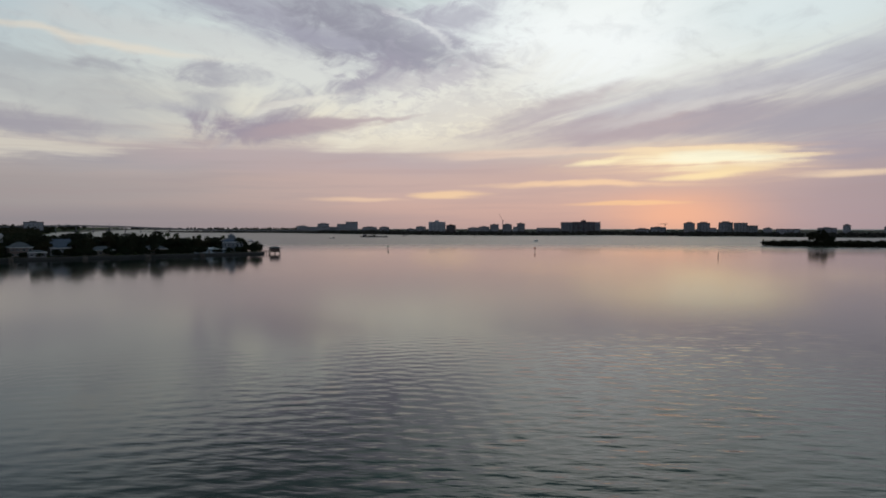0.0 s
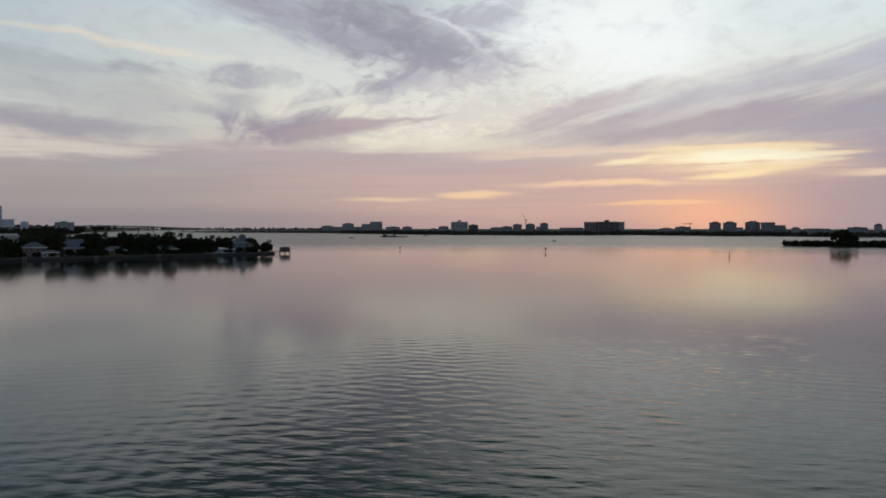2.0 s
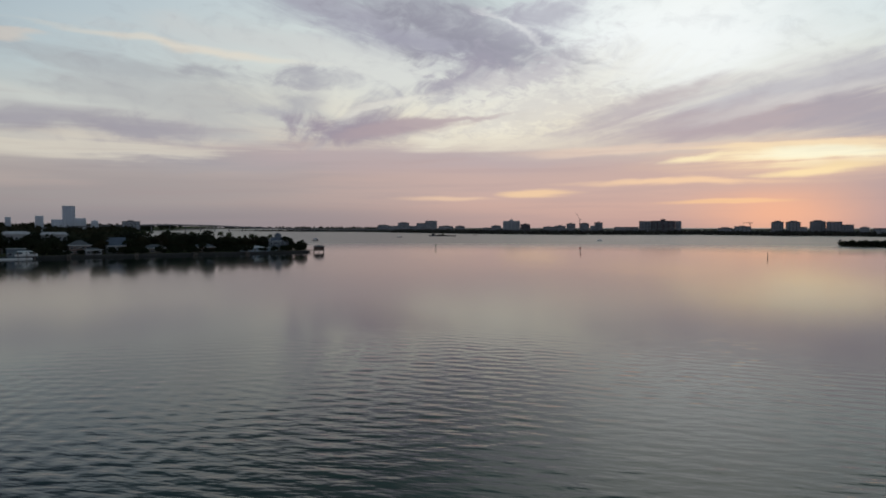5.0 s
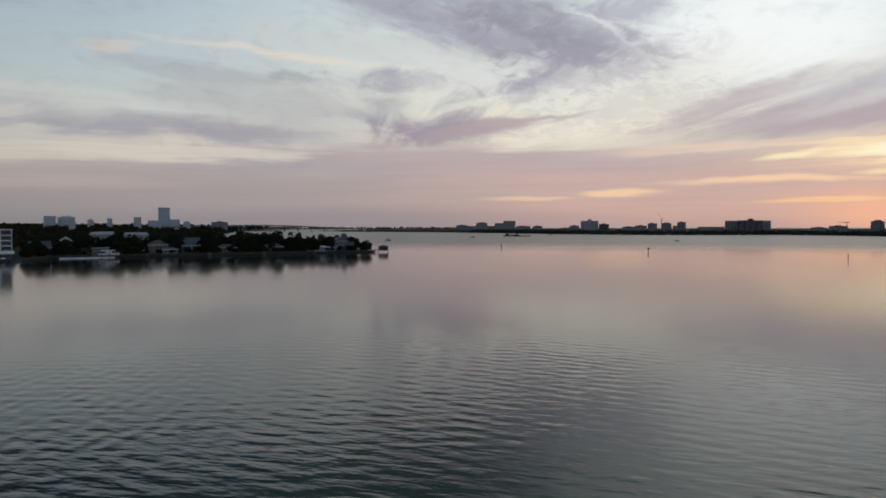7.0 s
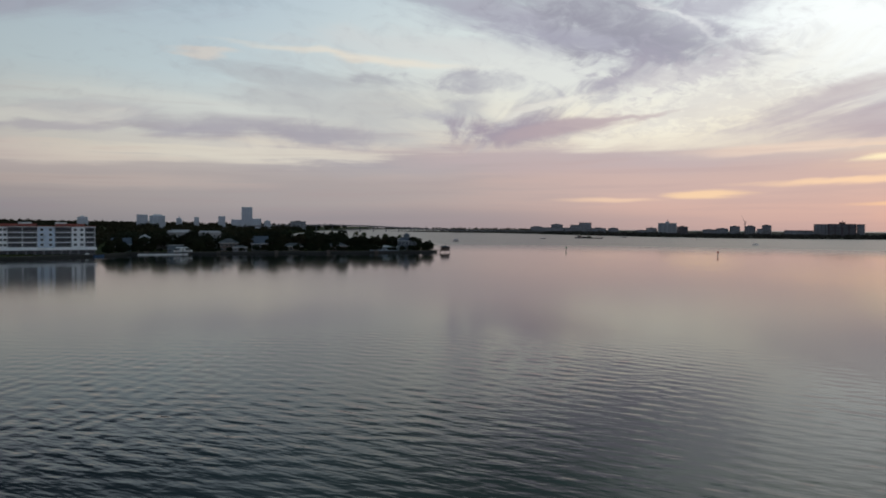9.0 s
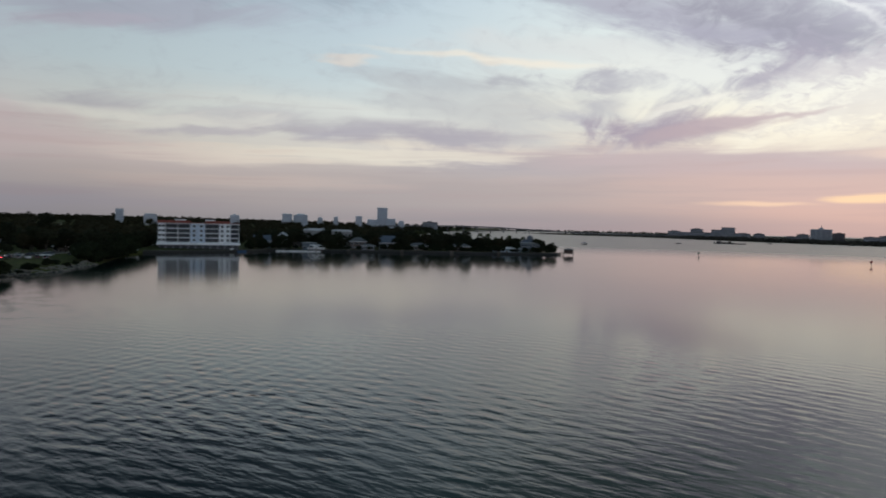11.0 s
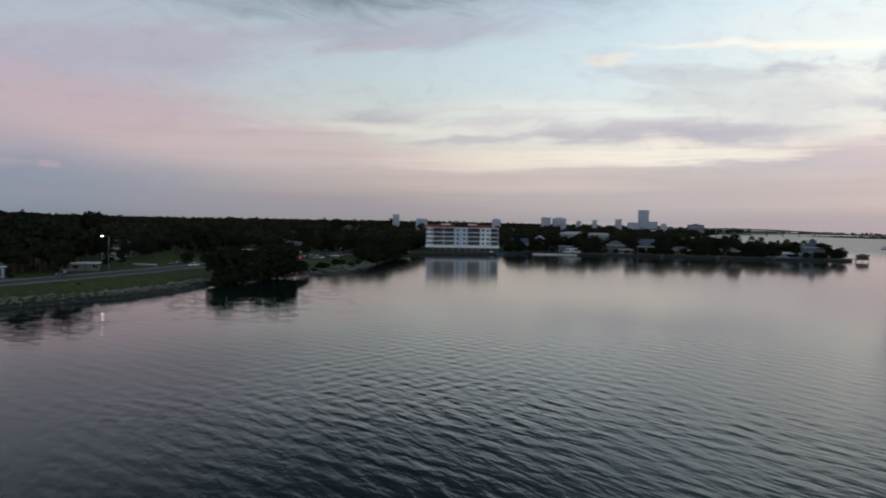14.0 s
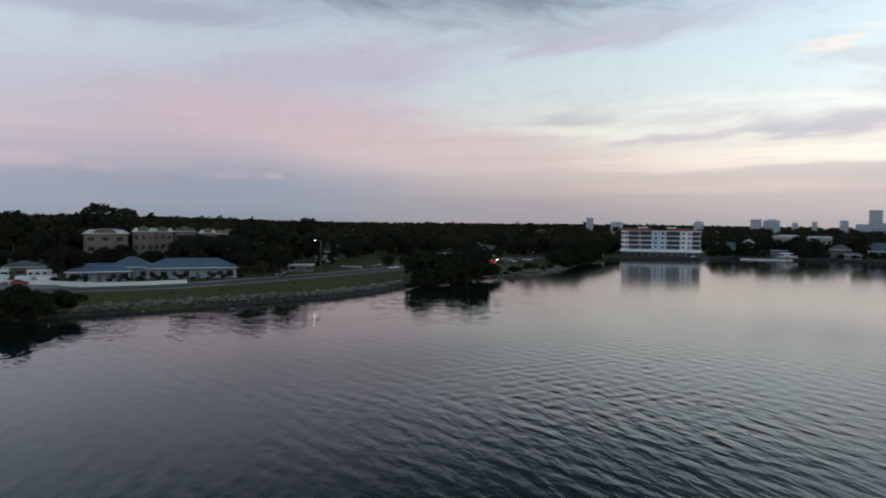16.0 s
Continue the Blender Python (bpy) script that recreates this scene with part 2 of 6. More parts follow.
# cream streaks over the south
sky = cloud(sky, -27.5, 13.35, 7.5, 0.32, -0.08, CREAM, 0.7, 0.8, 1.8, n_flat)
sky = cloud(sky, -39.6, 13.1, 1.8, 0.26, 0.0, (0.89, 0.85, 0.81), 0.7, 0.7, 1.4, n_flat)
sky = cloud(sky, -22, 14.3, 9, 0.9, -0.05, (0.84, 0.85, 0.85), 0.6, 0.7, 2.0, n_down)
sky = cloud(sky, -39, 5.6, 11, 0.75, 0.0, (0.91, 0.885, 0.83), 0.85, 0.5, 3.6, n_flat)
sky = cloud(sky, -52, 5.2, 8, 0.65, 0.0, (0.91, 0.865, 0.815), 0.75, 0.5, 3.6, n_flat)
sky = cloud(sky, -54, 7.7, 9, 0.5, 0.02, (0.91, 0.905, 0.87), 0.7, 0.6, 2.4, n_up)
sky = cloud(sky, -43, 9.0, 10, 0.8, 0.0, (0.88, 0.895, 0.875), 0.6, 0.7, 1.8, n_flat)
sky = cloud(sky, -66, 7.5, 3.4, 0.28, 0.05, (0.88, 0.865, 0.855), 0.7, 0.7, 1.6, n_up)
sky = cloud(sky, -48, 3.2, 10, 0.5, 0.0, (0.80, 0.74, 0.715), 0.6, 0.6, 2.6, n_flat)
# mauve and pink sheets round to the south-east
sky = cloud(sky, -56, 15.3, 12, 1.1, 0.06, (0.70, 0.715, 0.775), 0.8, 0.6, 2.0, n_up)
sky = cloud(sky, -59, 14.0, 5, 0.55, 0.20, (0.745, 0.735, 0.79), 0.75, 0.6, 1.8, n_up)
sky = cloud(sky, -76, 12.7, 10, 2.0, 0.08, (0.735, 0.715, 0.785), 0.8, 0.7, 1.4, n_up)
sky = cloud(sky, -92, 15.8, 10, 1.0, 0.0, (0.65, 0.67, 0.74), 0.8, 0.6, 1.6, n_up)
sky = cloud(sky, -80, 8.2, 13, 2.2, -0.10, (0.80, 0.72, 0.755), 0.85, 0.7, 1.2, n_down)
sky = cloud(sky, -67, 6.0, 12, 1.5, -0.05, (0.82, 0.75, 0.755), 0.75, 0.7, 1.2, n_flat)
sky = cloud(sky, -93, 2.4, 17, 1.7, 0.0, (0.57, 0.61, 0.68), 0.8, 0.6, 1.2, n_puff)
sky = cloud(sky, -66, 1.3, 14, 0.9, 0.0, (0.62, 0.61, 0.655), 0.6, 0.7, 1.2, n_flat)
# small pink heads over the far bank
sky = cloud(sky, -82.3, 3.75, 0.7, 0.25, 0.0, (0.82, 0.72, 0.74), 0.38, 0.6, 1.6, n_curd)
sky = cloud(sky, -85.5, 3.75, 2.0, 0.20, 0.0, (0.73, 0.68, 0.73), 0.4, 0.9, 3.0, n_curd)
sky = cloud(sky, -99.5, 4.6, 2.2, 0.6, 0.0, (0.76, 0.69, 0.735), 0.7, 0.6, 1.8, n_puff)
sky = cloud(sky, -95.2, 4.3, 1.0, 0.3, 0.0, (0.72, 0.67, 0.72), 0.6, 0.6, 1.8, n_puff)
# fine unevenness over everything
sky = W.mix(W.math("MULTIPLY", W.step(n_puff, 0.48, 0.72), W.math("MULTIPLY", W.step(EL, 3.0, 10.0), 0.16)), sky, lin(0.62, 0.61, 0.66))
sky = W.mix(W.math("MULTIPLY", W.step(n_flat, 0.46, 0.70), W.step(EL, 14.0, 2.0, 0.0, 0.22)), sky, lin(0.68, 0.60, 0.61))
# the sky dims away from the sunset; behind the view it is brightened to light facades
sky = W.mix(1.0, sky, W.ramp(W.math("DIVIDE", W.math("ADD", AZ, 180.0), 360.0), (0.0, (1.05,) * 3), (0.15, (0.78,) * 3), (0.25, (0.62,) * 3), (0.335, (0.64,) * 3), (0.40, (0.84,) * 3), (0.49, (0.98,) * 3), (0.58, (0.96,) * 3), (0.66, (0.70,) * 3), (0.74, (0.95,) * 3), (0.84, (1.12,) * 3), (1.0, (1.05,) * 3)), "MULTIPLY")
# unseen overhead sky, darkened south, brightened over the sunset, to tone water reflections
high = W.ramp(W.math("DIVIDE", W.math("ADD", AZ, 180.0), 360.0), (0.0, (0.80, 0.86, 0.88)), (0.18, (0.55, 0.63, 0.68)), (0.28, (0.42, 0.54, 0.60)), (0.345, (0.40, 0.51, 0.55)), (0.39, (0.68, 0.79, 0.80)), (0.46, (1.00, 1.10, 1.06)), (0.55, (1.42, 1.42, 1.34)), (0.66, (1.2, 1.2, 1.16)), (0.85, (1.0, 1.04, 1.04)), (1.0, (0.80, 0.86, 0.88)))
sky = W.mix(W.step(EL, 18.0, 26.0), sky, W.mix(1.0, sky, high, "MULTIPLY"))
air = W.node("ShaderNodeTexSky")
air.sky_type, air.sun_disc = "NISHITA", False
air.sun_elevation, air.sun_rotation = radians(SUN_HEIGHT), radians(SUN_BEARING)
painted = W.node("ShaderNodeBackground")
W.put(painted.inputs[0], sky)
painted.inputs[1].default_value = 0.97
clear = W.node("ShaderNodeBackground")
W.put(clear.inputs[0], air.outputs[0])
clear.inputs[1].default_value = 0.003
both = W.node("ShaderNodeAddShader")
W.put(both.inputs[0], painted.outputs[0])
W.put(both.inputs[1], clear.outputs[0])
W.put(W.node("ShaderNodeOutputWorld").inputs[0], both.outputs[0])

# the veiled sun, low behind the cloud bank
lamp = bpy.data.lights.new("sun", "SUN")
lamp.energy, lamp.angle, lamp.color = 0.0015, radians(14), (1.0, 0.62, 0.36)
sun = new("sun", lamp)
b, h = radians(SUN_BEARING), radians(SUN_HEIGHT + 1.0)
sun.matrix_world = look((400 * math.sin(b), 400 * math.cos(b), 60 + 400 * math.tan(h)), (0, 0, 60))

# ---------------------------------------------------------------- materials
def surface(name, colour, rough=0.7, vary=0.25, grain=1.0, stain=0.12, bump=0.0, metal=0.0, spec=0.5, tint=None, each=0.0):
    """A worn, uneven surface: fine grain, wide stains, optional relief; each: brightness spread from object to object."""
    mat = bpy.data.materials.new(name)
    mat.use_nodes = True
    N = Nodes(mat.node_tree)
    p = N.node("ShaderNodeTexCoord").outputs["Object"]
    fine = N.noise(p, grain, 5.0, 0.6)
    wide = N.noise(p, stain, 3.0, 0.55)
    dark = tuple(c * (1 - vary) for c in colour)
    light = tuple(min(1, c * (1 + vary)) for c in colour)
    c = N.mix(N.step(fine, 0.3, 0.7), dark, light)
    c = N.mix(N.step(wide, 0.45, 0.7, 0.0, 0.55), c, tint or tuple(x * 0.62 for x in colour))
    if each:
        o = N.node("ShaderNodeObjectInfo").outputs["Random"]
        c = N.mix(1.0, c, N.ramp(o, (0.0, (1 - each,) * 3), (1.0, (1.0, 1.0, 1.0))), "MULTIPLY")
    s = N.node("ShaderNodeBsdfPrincipled")
    N.put(s.inputs["Base Color"], c)
    N.put(s.inputs["Roughness"], N.step(fine, 0.2, 0.8, max(0.02, rough - 0.08), min(1, rough + 0.08)))
    s.inputs["Metallic"].default_value = metal
    s.inputs["Specular IOR Level"].default_value = spec
    if bump:
        bp = N.node("ShaderNodeBump")
        bp.inputs["Strength"].default_value, bp.inputs["Distance"].default_value = 1.0, bump
        N.put(bp.inputs["Height"], fine)
        N.put(s.inputs["Normal"], bp.outputs[0])
    N.put(N.node("ShaderNodeOutputMaterial").inputs[0], s.outputs[0])
    return mat


def glow(name, colour, power):
    mat = bpy.data.materials.new(name)
    mat.use_nodes = True
    N = Nodes(mat.node_tree)
    e = N.node("ShaderNodeEmission")
    N.put(e.inputs[0], colour)
    e.inputs[1].default_value = power
    N.put(N.node("ShaderNodeOutputMaterial").inputs[0], e.outputs[0])
    return mat


def glass(name, colour=(0.02, 0.025, 0.03)):
    return surface(name, colour, 0.08, 0.3, 0.5, 0.2, spec=0.6)


def foliage(name, dark, light):
    mat = bpy.data.materials.new(name)
    mat.use_nodes = True
    N = Nodes(mat.node_tree)
    o = N.node("ShaderNodeObjectInfo").outputs["Random"]
    isle = N.node("ShaderNodeNewGeometry").outputs["Random Per Island"]
    wide = N.noise(N.node("ShaderNodeTexCoord").outputs["Object"], 0.35, 3.0)
    f = N.math("ADD", N.math("MULTIPLY", isle, 0.38), N.math("MULTIPLY", wide, 0.62))
    c = N.mix(f, dark, light)
    c = N.mix(1.0, c, N.ramp(o, (0.0, (0.7, 0.72, 0.7)), (0.5, (0.9, 0.95, 0.85)), (0.8, (1.0, 0.95, 0.88)), (1.0, (1.2, 1.0, 0.85))), "MULTIPLY")
    s = N.node("ShaderNodeBsdfPrincipled")
    N.put(s.inputs["Base Color"], c)
    s.inputs["Roughness"].default_value = 0.75
    s.inputs["Specular IOR Level"].default_value = 0.04
    N.put(N.node("ShaderNodeOutputMaterial").inputs[0], s.outputs[0])
    return mat


def water_material():
    """Sea water: dark green body, mirror surface, crossing trains of low waves with calm slicks."""
    mat = bpy.data.materials.new("sea_water")
    mat.use_nodes = True
    N = Nodes(mat.node_tree)
    p = N.node("ShaderNodeTexCoord").outputs["Object"]
    sp = N.node("ShaderNodeSeparateXYZ")
    N.put(sp.inputs[0], p)
    X, Y = sp.outputs[0], sp.outputs[1]
    slick = N.noise(N.vec(N.math("MULTIPLY", X, 0.016), N.math("MULTIPLY", Y, 0.024)), 1.0, 2.0, 0.5, 0.6)
    # ruffled water round the flight path, lying calm towards the shores
    away = N.math("SQRT", N.math("ADD", N.math("POWER", N.math("SUBTRACT", X, 40.0), 2.0), N.math("POWER", N.math("SUBTRACT", Y, 10.0), 2.0)))
    calm = N.math("MULTIPLY", N.step(slick, 0.34, 0.64, 0.65, 1.0), N.step(away, 50.0, 140.0, 1.0, 0.07))
    # easier in a lane out from the park, placed to fit the camera's view
    lane = N.math("SUBTRACT", X, N.math("MULTIPLY", Y, 0.8))
    calm = N.math("MULTIPLY", calm, N.math("ADD", N.step(lane, -30.0, -14.0, 1.0, 0.55), N.step(lane, 6.0, 20.0, 0.0, 0.45)))
    # waves lowered across a slanting band off the park, placed to fit the camera's view
    slant = N.math("ADD", N.math("MULTIPLY", X, 0.6), N.math("MULTIPLY", Y, 0.8))
    calm = N.math("MULTIPLY", calm, N.math("ADD", N.step(slant, 2.0, 46.0, 0.42, 1.0), N.step(slant, -12.0, -40.0, 0.0, 0.7)))
    # and a breeze on the open bay beyond the point
    calm = N.math("ADD", calm, N.step(away, 600.0, 1000.0, 0.0, 0.8))

    def turned(turn):
        c, s = math.cos(radians(turn)), math.sin(radians(turn))
        return N.math("ADD", N.math("MULTIPLY", X, c), N.math("MULTIPLY", Y, s)), N.math("SUBTRACT", N.math("MULTIPLY", Y, c), N.math("MULTIPLY", X, s))

    def train(turn, length, crest, seed, detail=2.0):
        along, across = turned(turn)
        return N.noise(N.vec(N.math("DIVIDE", along, length * crest), N.math("DIVIDE", across, length), seed), 1.0, detail, 0.5, 0.3)

    def swell(turn, length, seed):
        """Regular wake waves whose crests wander and break off."""
        along, across = turned(turn)
        bend = N.noise(N.vec(N.math("MULTIPLY", along, 0.06), N.math("MULTIPLY", across, 0.05), seed), 1.0, 2.0, 0.5)
        wave = N.math("SINE", N.math("ADD", N.math("MULTIPLY", across, 2 * math.pi / length), N.math("MULTIPLY", bend, 5.0)))
        patch = N.step(N.noise(N.vec(N.math("MULTIPLY", along, 0.19), N.math("MULTIPLY", across, 0.16), seed + 4.0), 1.0, 2.0, 0.5), 0.36, 0.64, 0.10, 1.0)
        return N.math("MULTIPLY", wave, patch)

    one = N.math("MULTIPLY", swell(19.0, 3.0, 1.0), N.step(X, 60.0, 5.0, 0.25, 1.0))
    two = N.math("MULTIPLY", swell(-18.0, 2.7, 6.0), N.step(X, -40.0, 15.0, 0.3, 1.0))
    # a third train runs across the others off the park
    gap = N.math("SQRT", N.math("ADD", N.math("POWER", N.math("ADD", X, 14.0), 2.0), N.math("POWER", N.math("SUBTRACT", Y, 66.0), 2.0)))
    three = N.math("MULTIPLY", swell(98.0, 2.7, 11.0), N.step(gap, 16.0, 42.0, 1.0, 0.0))
    h = N.math("ADD", N.math("MULTIPLY", one, 0.034), N.math("MULTIPLY", two, 0.036))
    h = N.math("ADD", h, N.math("MULTIPLY", three, 0.034))
    h = N.math("ADD", h, N.math("MULTIPLY", train(2.0, 1.5, 2.6, 0.0, 1.5), 0.15))
    h = N.math("ADD", h, N.math("MULTIPLY", N.math("MULTIPLY", train(-6.0, 0.85, 2.6, 13.0, 2.0), N.step(away, 40.0, 110.0, 1.0, 0.15)), 0.13))
    h = N.math("MULTIPLY", h, N.math("MULTIPLY", calm, N.step(gap, 20.0, 50.0, 0.66, 1.0)))
    # short ripples running in to the bank
    lap = N.math("ADD", N.math("MULTIPLY", swell(70.0, 1.7, 15.0), 0.008), N.math("MULTIPLY", train(66.0, 0.8, 5.0, 17.0, 1.5), 0.016))
    h = N.math("ADD", h, N.math("MULTIPLY", lap, N.math("MULTIPLY", N.step(X, -40.0, -70.0), N.step(Y, 130.0, 80.0))))
    bp = N.node("ShaderNodeBump")
    bp.inputs["Strength"].default_value, bp.inputs["Distance"].default_value = 1.0, WAVE_HEIGHT
    N.put(bp.inputs["Height"], h)
    s = N.node("ShaderNodeBsdfPrincipled")
    depth = N.noise(p, 0.012, 3.0, 0.5)
    N.put(s.inputs["Base Color"], N.mix(N.step(depth, 0.35, 0.65), (0.004, 0.012, 0.012), (0.006, 0.016, 0.015)))
    # unresolved ripples: glassy under the flight path, ruffled offshore and in a view-fitted band that darkens the
    # reflection, silvery far out
    rough = N.math("ADD", N.step(away, 70.0, 160.0, 0.03, 0.105), N.step(away, 210.0, 330.0, 0.0, -0.030))
    dull_band = N.math("MULTIPLY", N.step(slant, 62.0, 14.0), N.step(slant, -60.0, 6.0))
    rough = N.math("MAXIMUM", rough, N.math("MULTIPLY", dull_band, N.step(away, 160.0, 90.0, 0.06, 0.19)))
    inshore = N.math("MULTIPLY", N.step(X, -25.0, -75.0), N.step(Y, 125.0, 85.0))
    rough = N.math("MULTIPLY", rough, N.math("SUBTRACT", 1.0, N.math("MULTIPLY", inshore, 0.72)))
    N.put(s.inputs["Roughness"], N.math("ADD", rough, N.step(away, 480.0, 800.0, 0.0, 0.21)))
    s.inputs["IOR"].default_value = 1.333
    s.inputs["Specular IOR Level"].default_value = 0.47
    N.put(s.inputs["Normal"], bp.outputs[0])
    N.put(N.node("ShaderNodeOutputMaterial").inputs[0], s.outputs[0])
    return mat


WAVE_HEIGHT = 1.0
M_WATER = water_material()
M_GRASS = surface("grass", (0.066, 0.072, 0.021), 0.9, 0.45, 0.6, 0.05, 0.05, spec=0.1, tint=(0.065, 0.055, 0.03))
M_SOIL = surface("sandy_soil", (0.05, 0.05, 0.035), 0.9, 0.4, 0.4, 0.03, 0.05, spec=0.1)
M_ROAD = surface("asphalt", (0.05, 0.05, 0.053), 0.85, 0.25, 2.0, 0.1)
M_PAVE = surface("pale_concrete", (0.19, 0.185, 0.175), 0.85, 0.2, 1.2, 0.15)
# shade on the wall's face is put into this concrete colour
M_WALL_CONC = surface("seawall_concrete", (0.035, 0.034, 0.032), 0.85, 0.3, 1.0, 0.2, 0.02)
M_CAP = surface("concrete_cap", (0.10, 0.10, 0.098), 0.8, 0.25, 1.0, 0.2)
M_STONE = surface("riprap_stone", (0.20, 0.185, 0.16), 0.9, 0.4, 1.5, 0.4, 0.05, each=0.65)
M_BARK = surface("bark", (0.07, 0.055, 0.045), 0.95, 0.4, 3.0, 0.5, 0.03)
M_WOOD = surface("weathered_wood", (0.16, 0.13, 0.11), 0.85, 0.35, 2.5, 0.5, 0.01)
M_WHITE = surface("white_paint", (0.74, 0.74, 0.73), 0.55, 0.08, 0.8, 0.2)
M_STUCCO_W = surface("white_stucco", (0.50, 0.50, 0.50), 0.8, 0.08, 1.5, 0.15)
M_STUCCO_B = surface("pale_blue_stucco", (0.27, 0.345, 0.41), 0.8, 0.08, 1.5, 0.15)
# point homes' walls and roofs: dimmed copies, dusk shade put into the colour
M_DIM_WHITE = surface("weathered_white_siding", (0.34, 0.34, 0.345), 0.85, 0.12, 1.5, 0.15)
M_DIM_BLUE = surface("slate_blue_siding", (0.12, 0.145, 0.17), 0.85, 0.12, 1.5, 0.15)
M_DIM_ROOF_WHITE = surface("pale_grey_tile_roof", (0.46, 0.46, 0.47), 0.85, 0.2, 2.0, 0.3)
M_DIM_ROOF_BLUE = surface("slate_blue_roof", (0.09, 0.11, 0.145), 0.7, 0.2, 1.5, 0.3)
M_STUCCO_T = surface("tan_stucco", (0.18, 0.155, 0.12), 0.85, 0.1, 1.2, 0.15)
M_STUCCO_G = surface("grey_stucco", (0.18, 0.18, 0.19), 0.85, 0.1, 1.2, 0.15)
M_CONDO = surface("condominium_stucco", (0.84, 0.85, 0.86), 0.8, 0.06, 1.5, 0.15)
M_CONDO_BLUE = surface("condominium_blue_stucco", (0.56, 0.64, 0.74), 0.8, 0.06, 1.5, 0.15)
# stucco darkened: shade behind balconies and in the parking floor put into colour
M_RECESS_SHADE = surface("grey_recess_stucco", (0.10, 0.108, 0.125), 0.9, 0.15, 1.0, 0.2)
M_BRICK = surface("brown_siding", (0.12, 0.085, 0.07), 0.85, 0.2, 2.0, 0.2)
M_ROOF_BLUE = surface("blue_metal_roof", (0.10, 0.14, 0.21), 0.55, 0.15, 1.0, 0.15)
M_ROOF_RED = surface("red_clay_roof", (0.26, 0.07, 0.05), 0.8, 0.25, 2.0, 0.3)
M_ROOF_ORANGE = surface("orange_clay_roof", (0.50, 0.24, 0.15), 0.8, 0.25, 2.0, 0.3)
M_ROOF_GREY = surface("grey_shingle_roof", (0.12, 0.12, 0.125), 0.9, 0.25, 2.0, 0.3)
M_ROOF_WHITE = surface("white_membrane_roof", (0.66, 0.66, 0.66), 0.7, 0.12, 0.7, 0.25)
M_GLASS = glass("window_glass")
M_FRAME = surface("window_frame", (0.5, 0.5, 0.5), 0.6, 0.05)
M_RAIL = surface("railing_metal", (0.22, 0.23, 0.25), 0.5, 0.1, metal=0.3)
M_FAR = surface("far_concrete", (0.20, 0.19, 0.20), 0.9, 0.12, 0.2, 0.03, each=0.35)
M_FAR_PALE = surface("far_pale_concrete", (0.42, 0.44, 0.47), 0.9, 0.1, 0.2, 0.03)
M_FAR_DARK = surface("far_dark_brick", (0.07, 0.05, 0.05), 0.9, 0.15, 0.2, 0.03)
# downtown concrete and glazing paled and blued: distance haze put into the colour
M_CITY = surface("pale_tower_concrete", (0.62, 0.65, 0.70), 0.9, 0.06, 0.2, 0.03, each=0.12)
M_CITY_GLASS = surface("pale_tower_glazing", (0.34, 0.38, 0.45), 0.4, 0.1, 0.3, 0.05)
# far slab edges and glazing lightened too, to look hazed
M_FAR_SLAB = surface("far_slab_edge", (0.44, 0.45, 0.48), 0.9, 0.1, 0.3, 0.05)
M_FAR_GLASS = surface("far_glazing", (0.20, 0.22, 0.25), 0.5, 0.2, 0.4, 0.05)
M_MUD = surface("wet_mud", (0.020, 0.018, 0.016), 0.95, 0.5, 0.8, 0.5, 0.08)
M_LEAF = foliage("oak_leaves", (0.018, 0.020, 0.013), (0.040, 0.043, 0.027))
M_MANGROVE = foliage("mangrove_leaves", (0.014, 0.018, 0.011), (0.032, 0.039, 0.022))
# far scrub lighter than the near leaves: distance haze put into its colour
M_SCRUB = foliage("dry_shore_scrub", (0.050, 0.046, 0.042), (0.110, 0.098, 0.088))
M_PALM = foliage("palm_fronds", (0.020, 0.028, 0.014), (0.055, 0.065, 0.030))
M_RUBBER = surface("tyre_rubber", (0.02, 0.02, 0.02), 0.9, 0.1)
M_HUB = surface("wheel_metal", (0.3, 0.3, 0.31), 0.4, 0.1, metal=0.8)
M_CAR_WHITE = surface("white_car_paint", (0.7, 0.7, 0.7), 0.25, 0.03)
M_CAR_DARK = surface("dark_car_paint", (0.03, 0.03, 0.035), 0.25, 0.1)
M_CAR_RED = surface("red_car_paint", (0.30, 0.03, 0.03), 0.25, 0.1)
M_CAR_SILVER = surface("silver_car_paint", (0.30, 0.31, 0.33), 0.25, 0.05, metal=0.4)
M_HEAD = glow("headlight", (1.0, 0.93, 0.82), 14.0)
M_TAIL = glow("tail_light", (1.0, 0.04, 0.05), 5.0)
M_LAMPGLOW = glow("lamp_glow", (1.0, 0.92, 0.80), 26.0)
M_PORCH = glow("porch_light", (1.0, 0.9, 0.75), 10.0)
M_BLUE_CANVAS = surface("blue_canvas", (0.05, 0.10, 0.20), 0.9, 0.15)
M_SIGN_GREEN = surface("marker_green", (0.03, 0.14, 0.07), 0.6, 0.1)
M_SIGN_RED = surface("marker_red", (0.30, 0.04, 0.03), 0.6, 0.1)

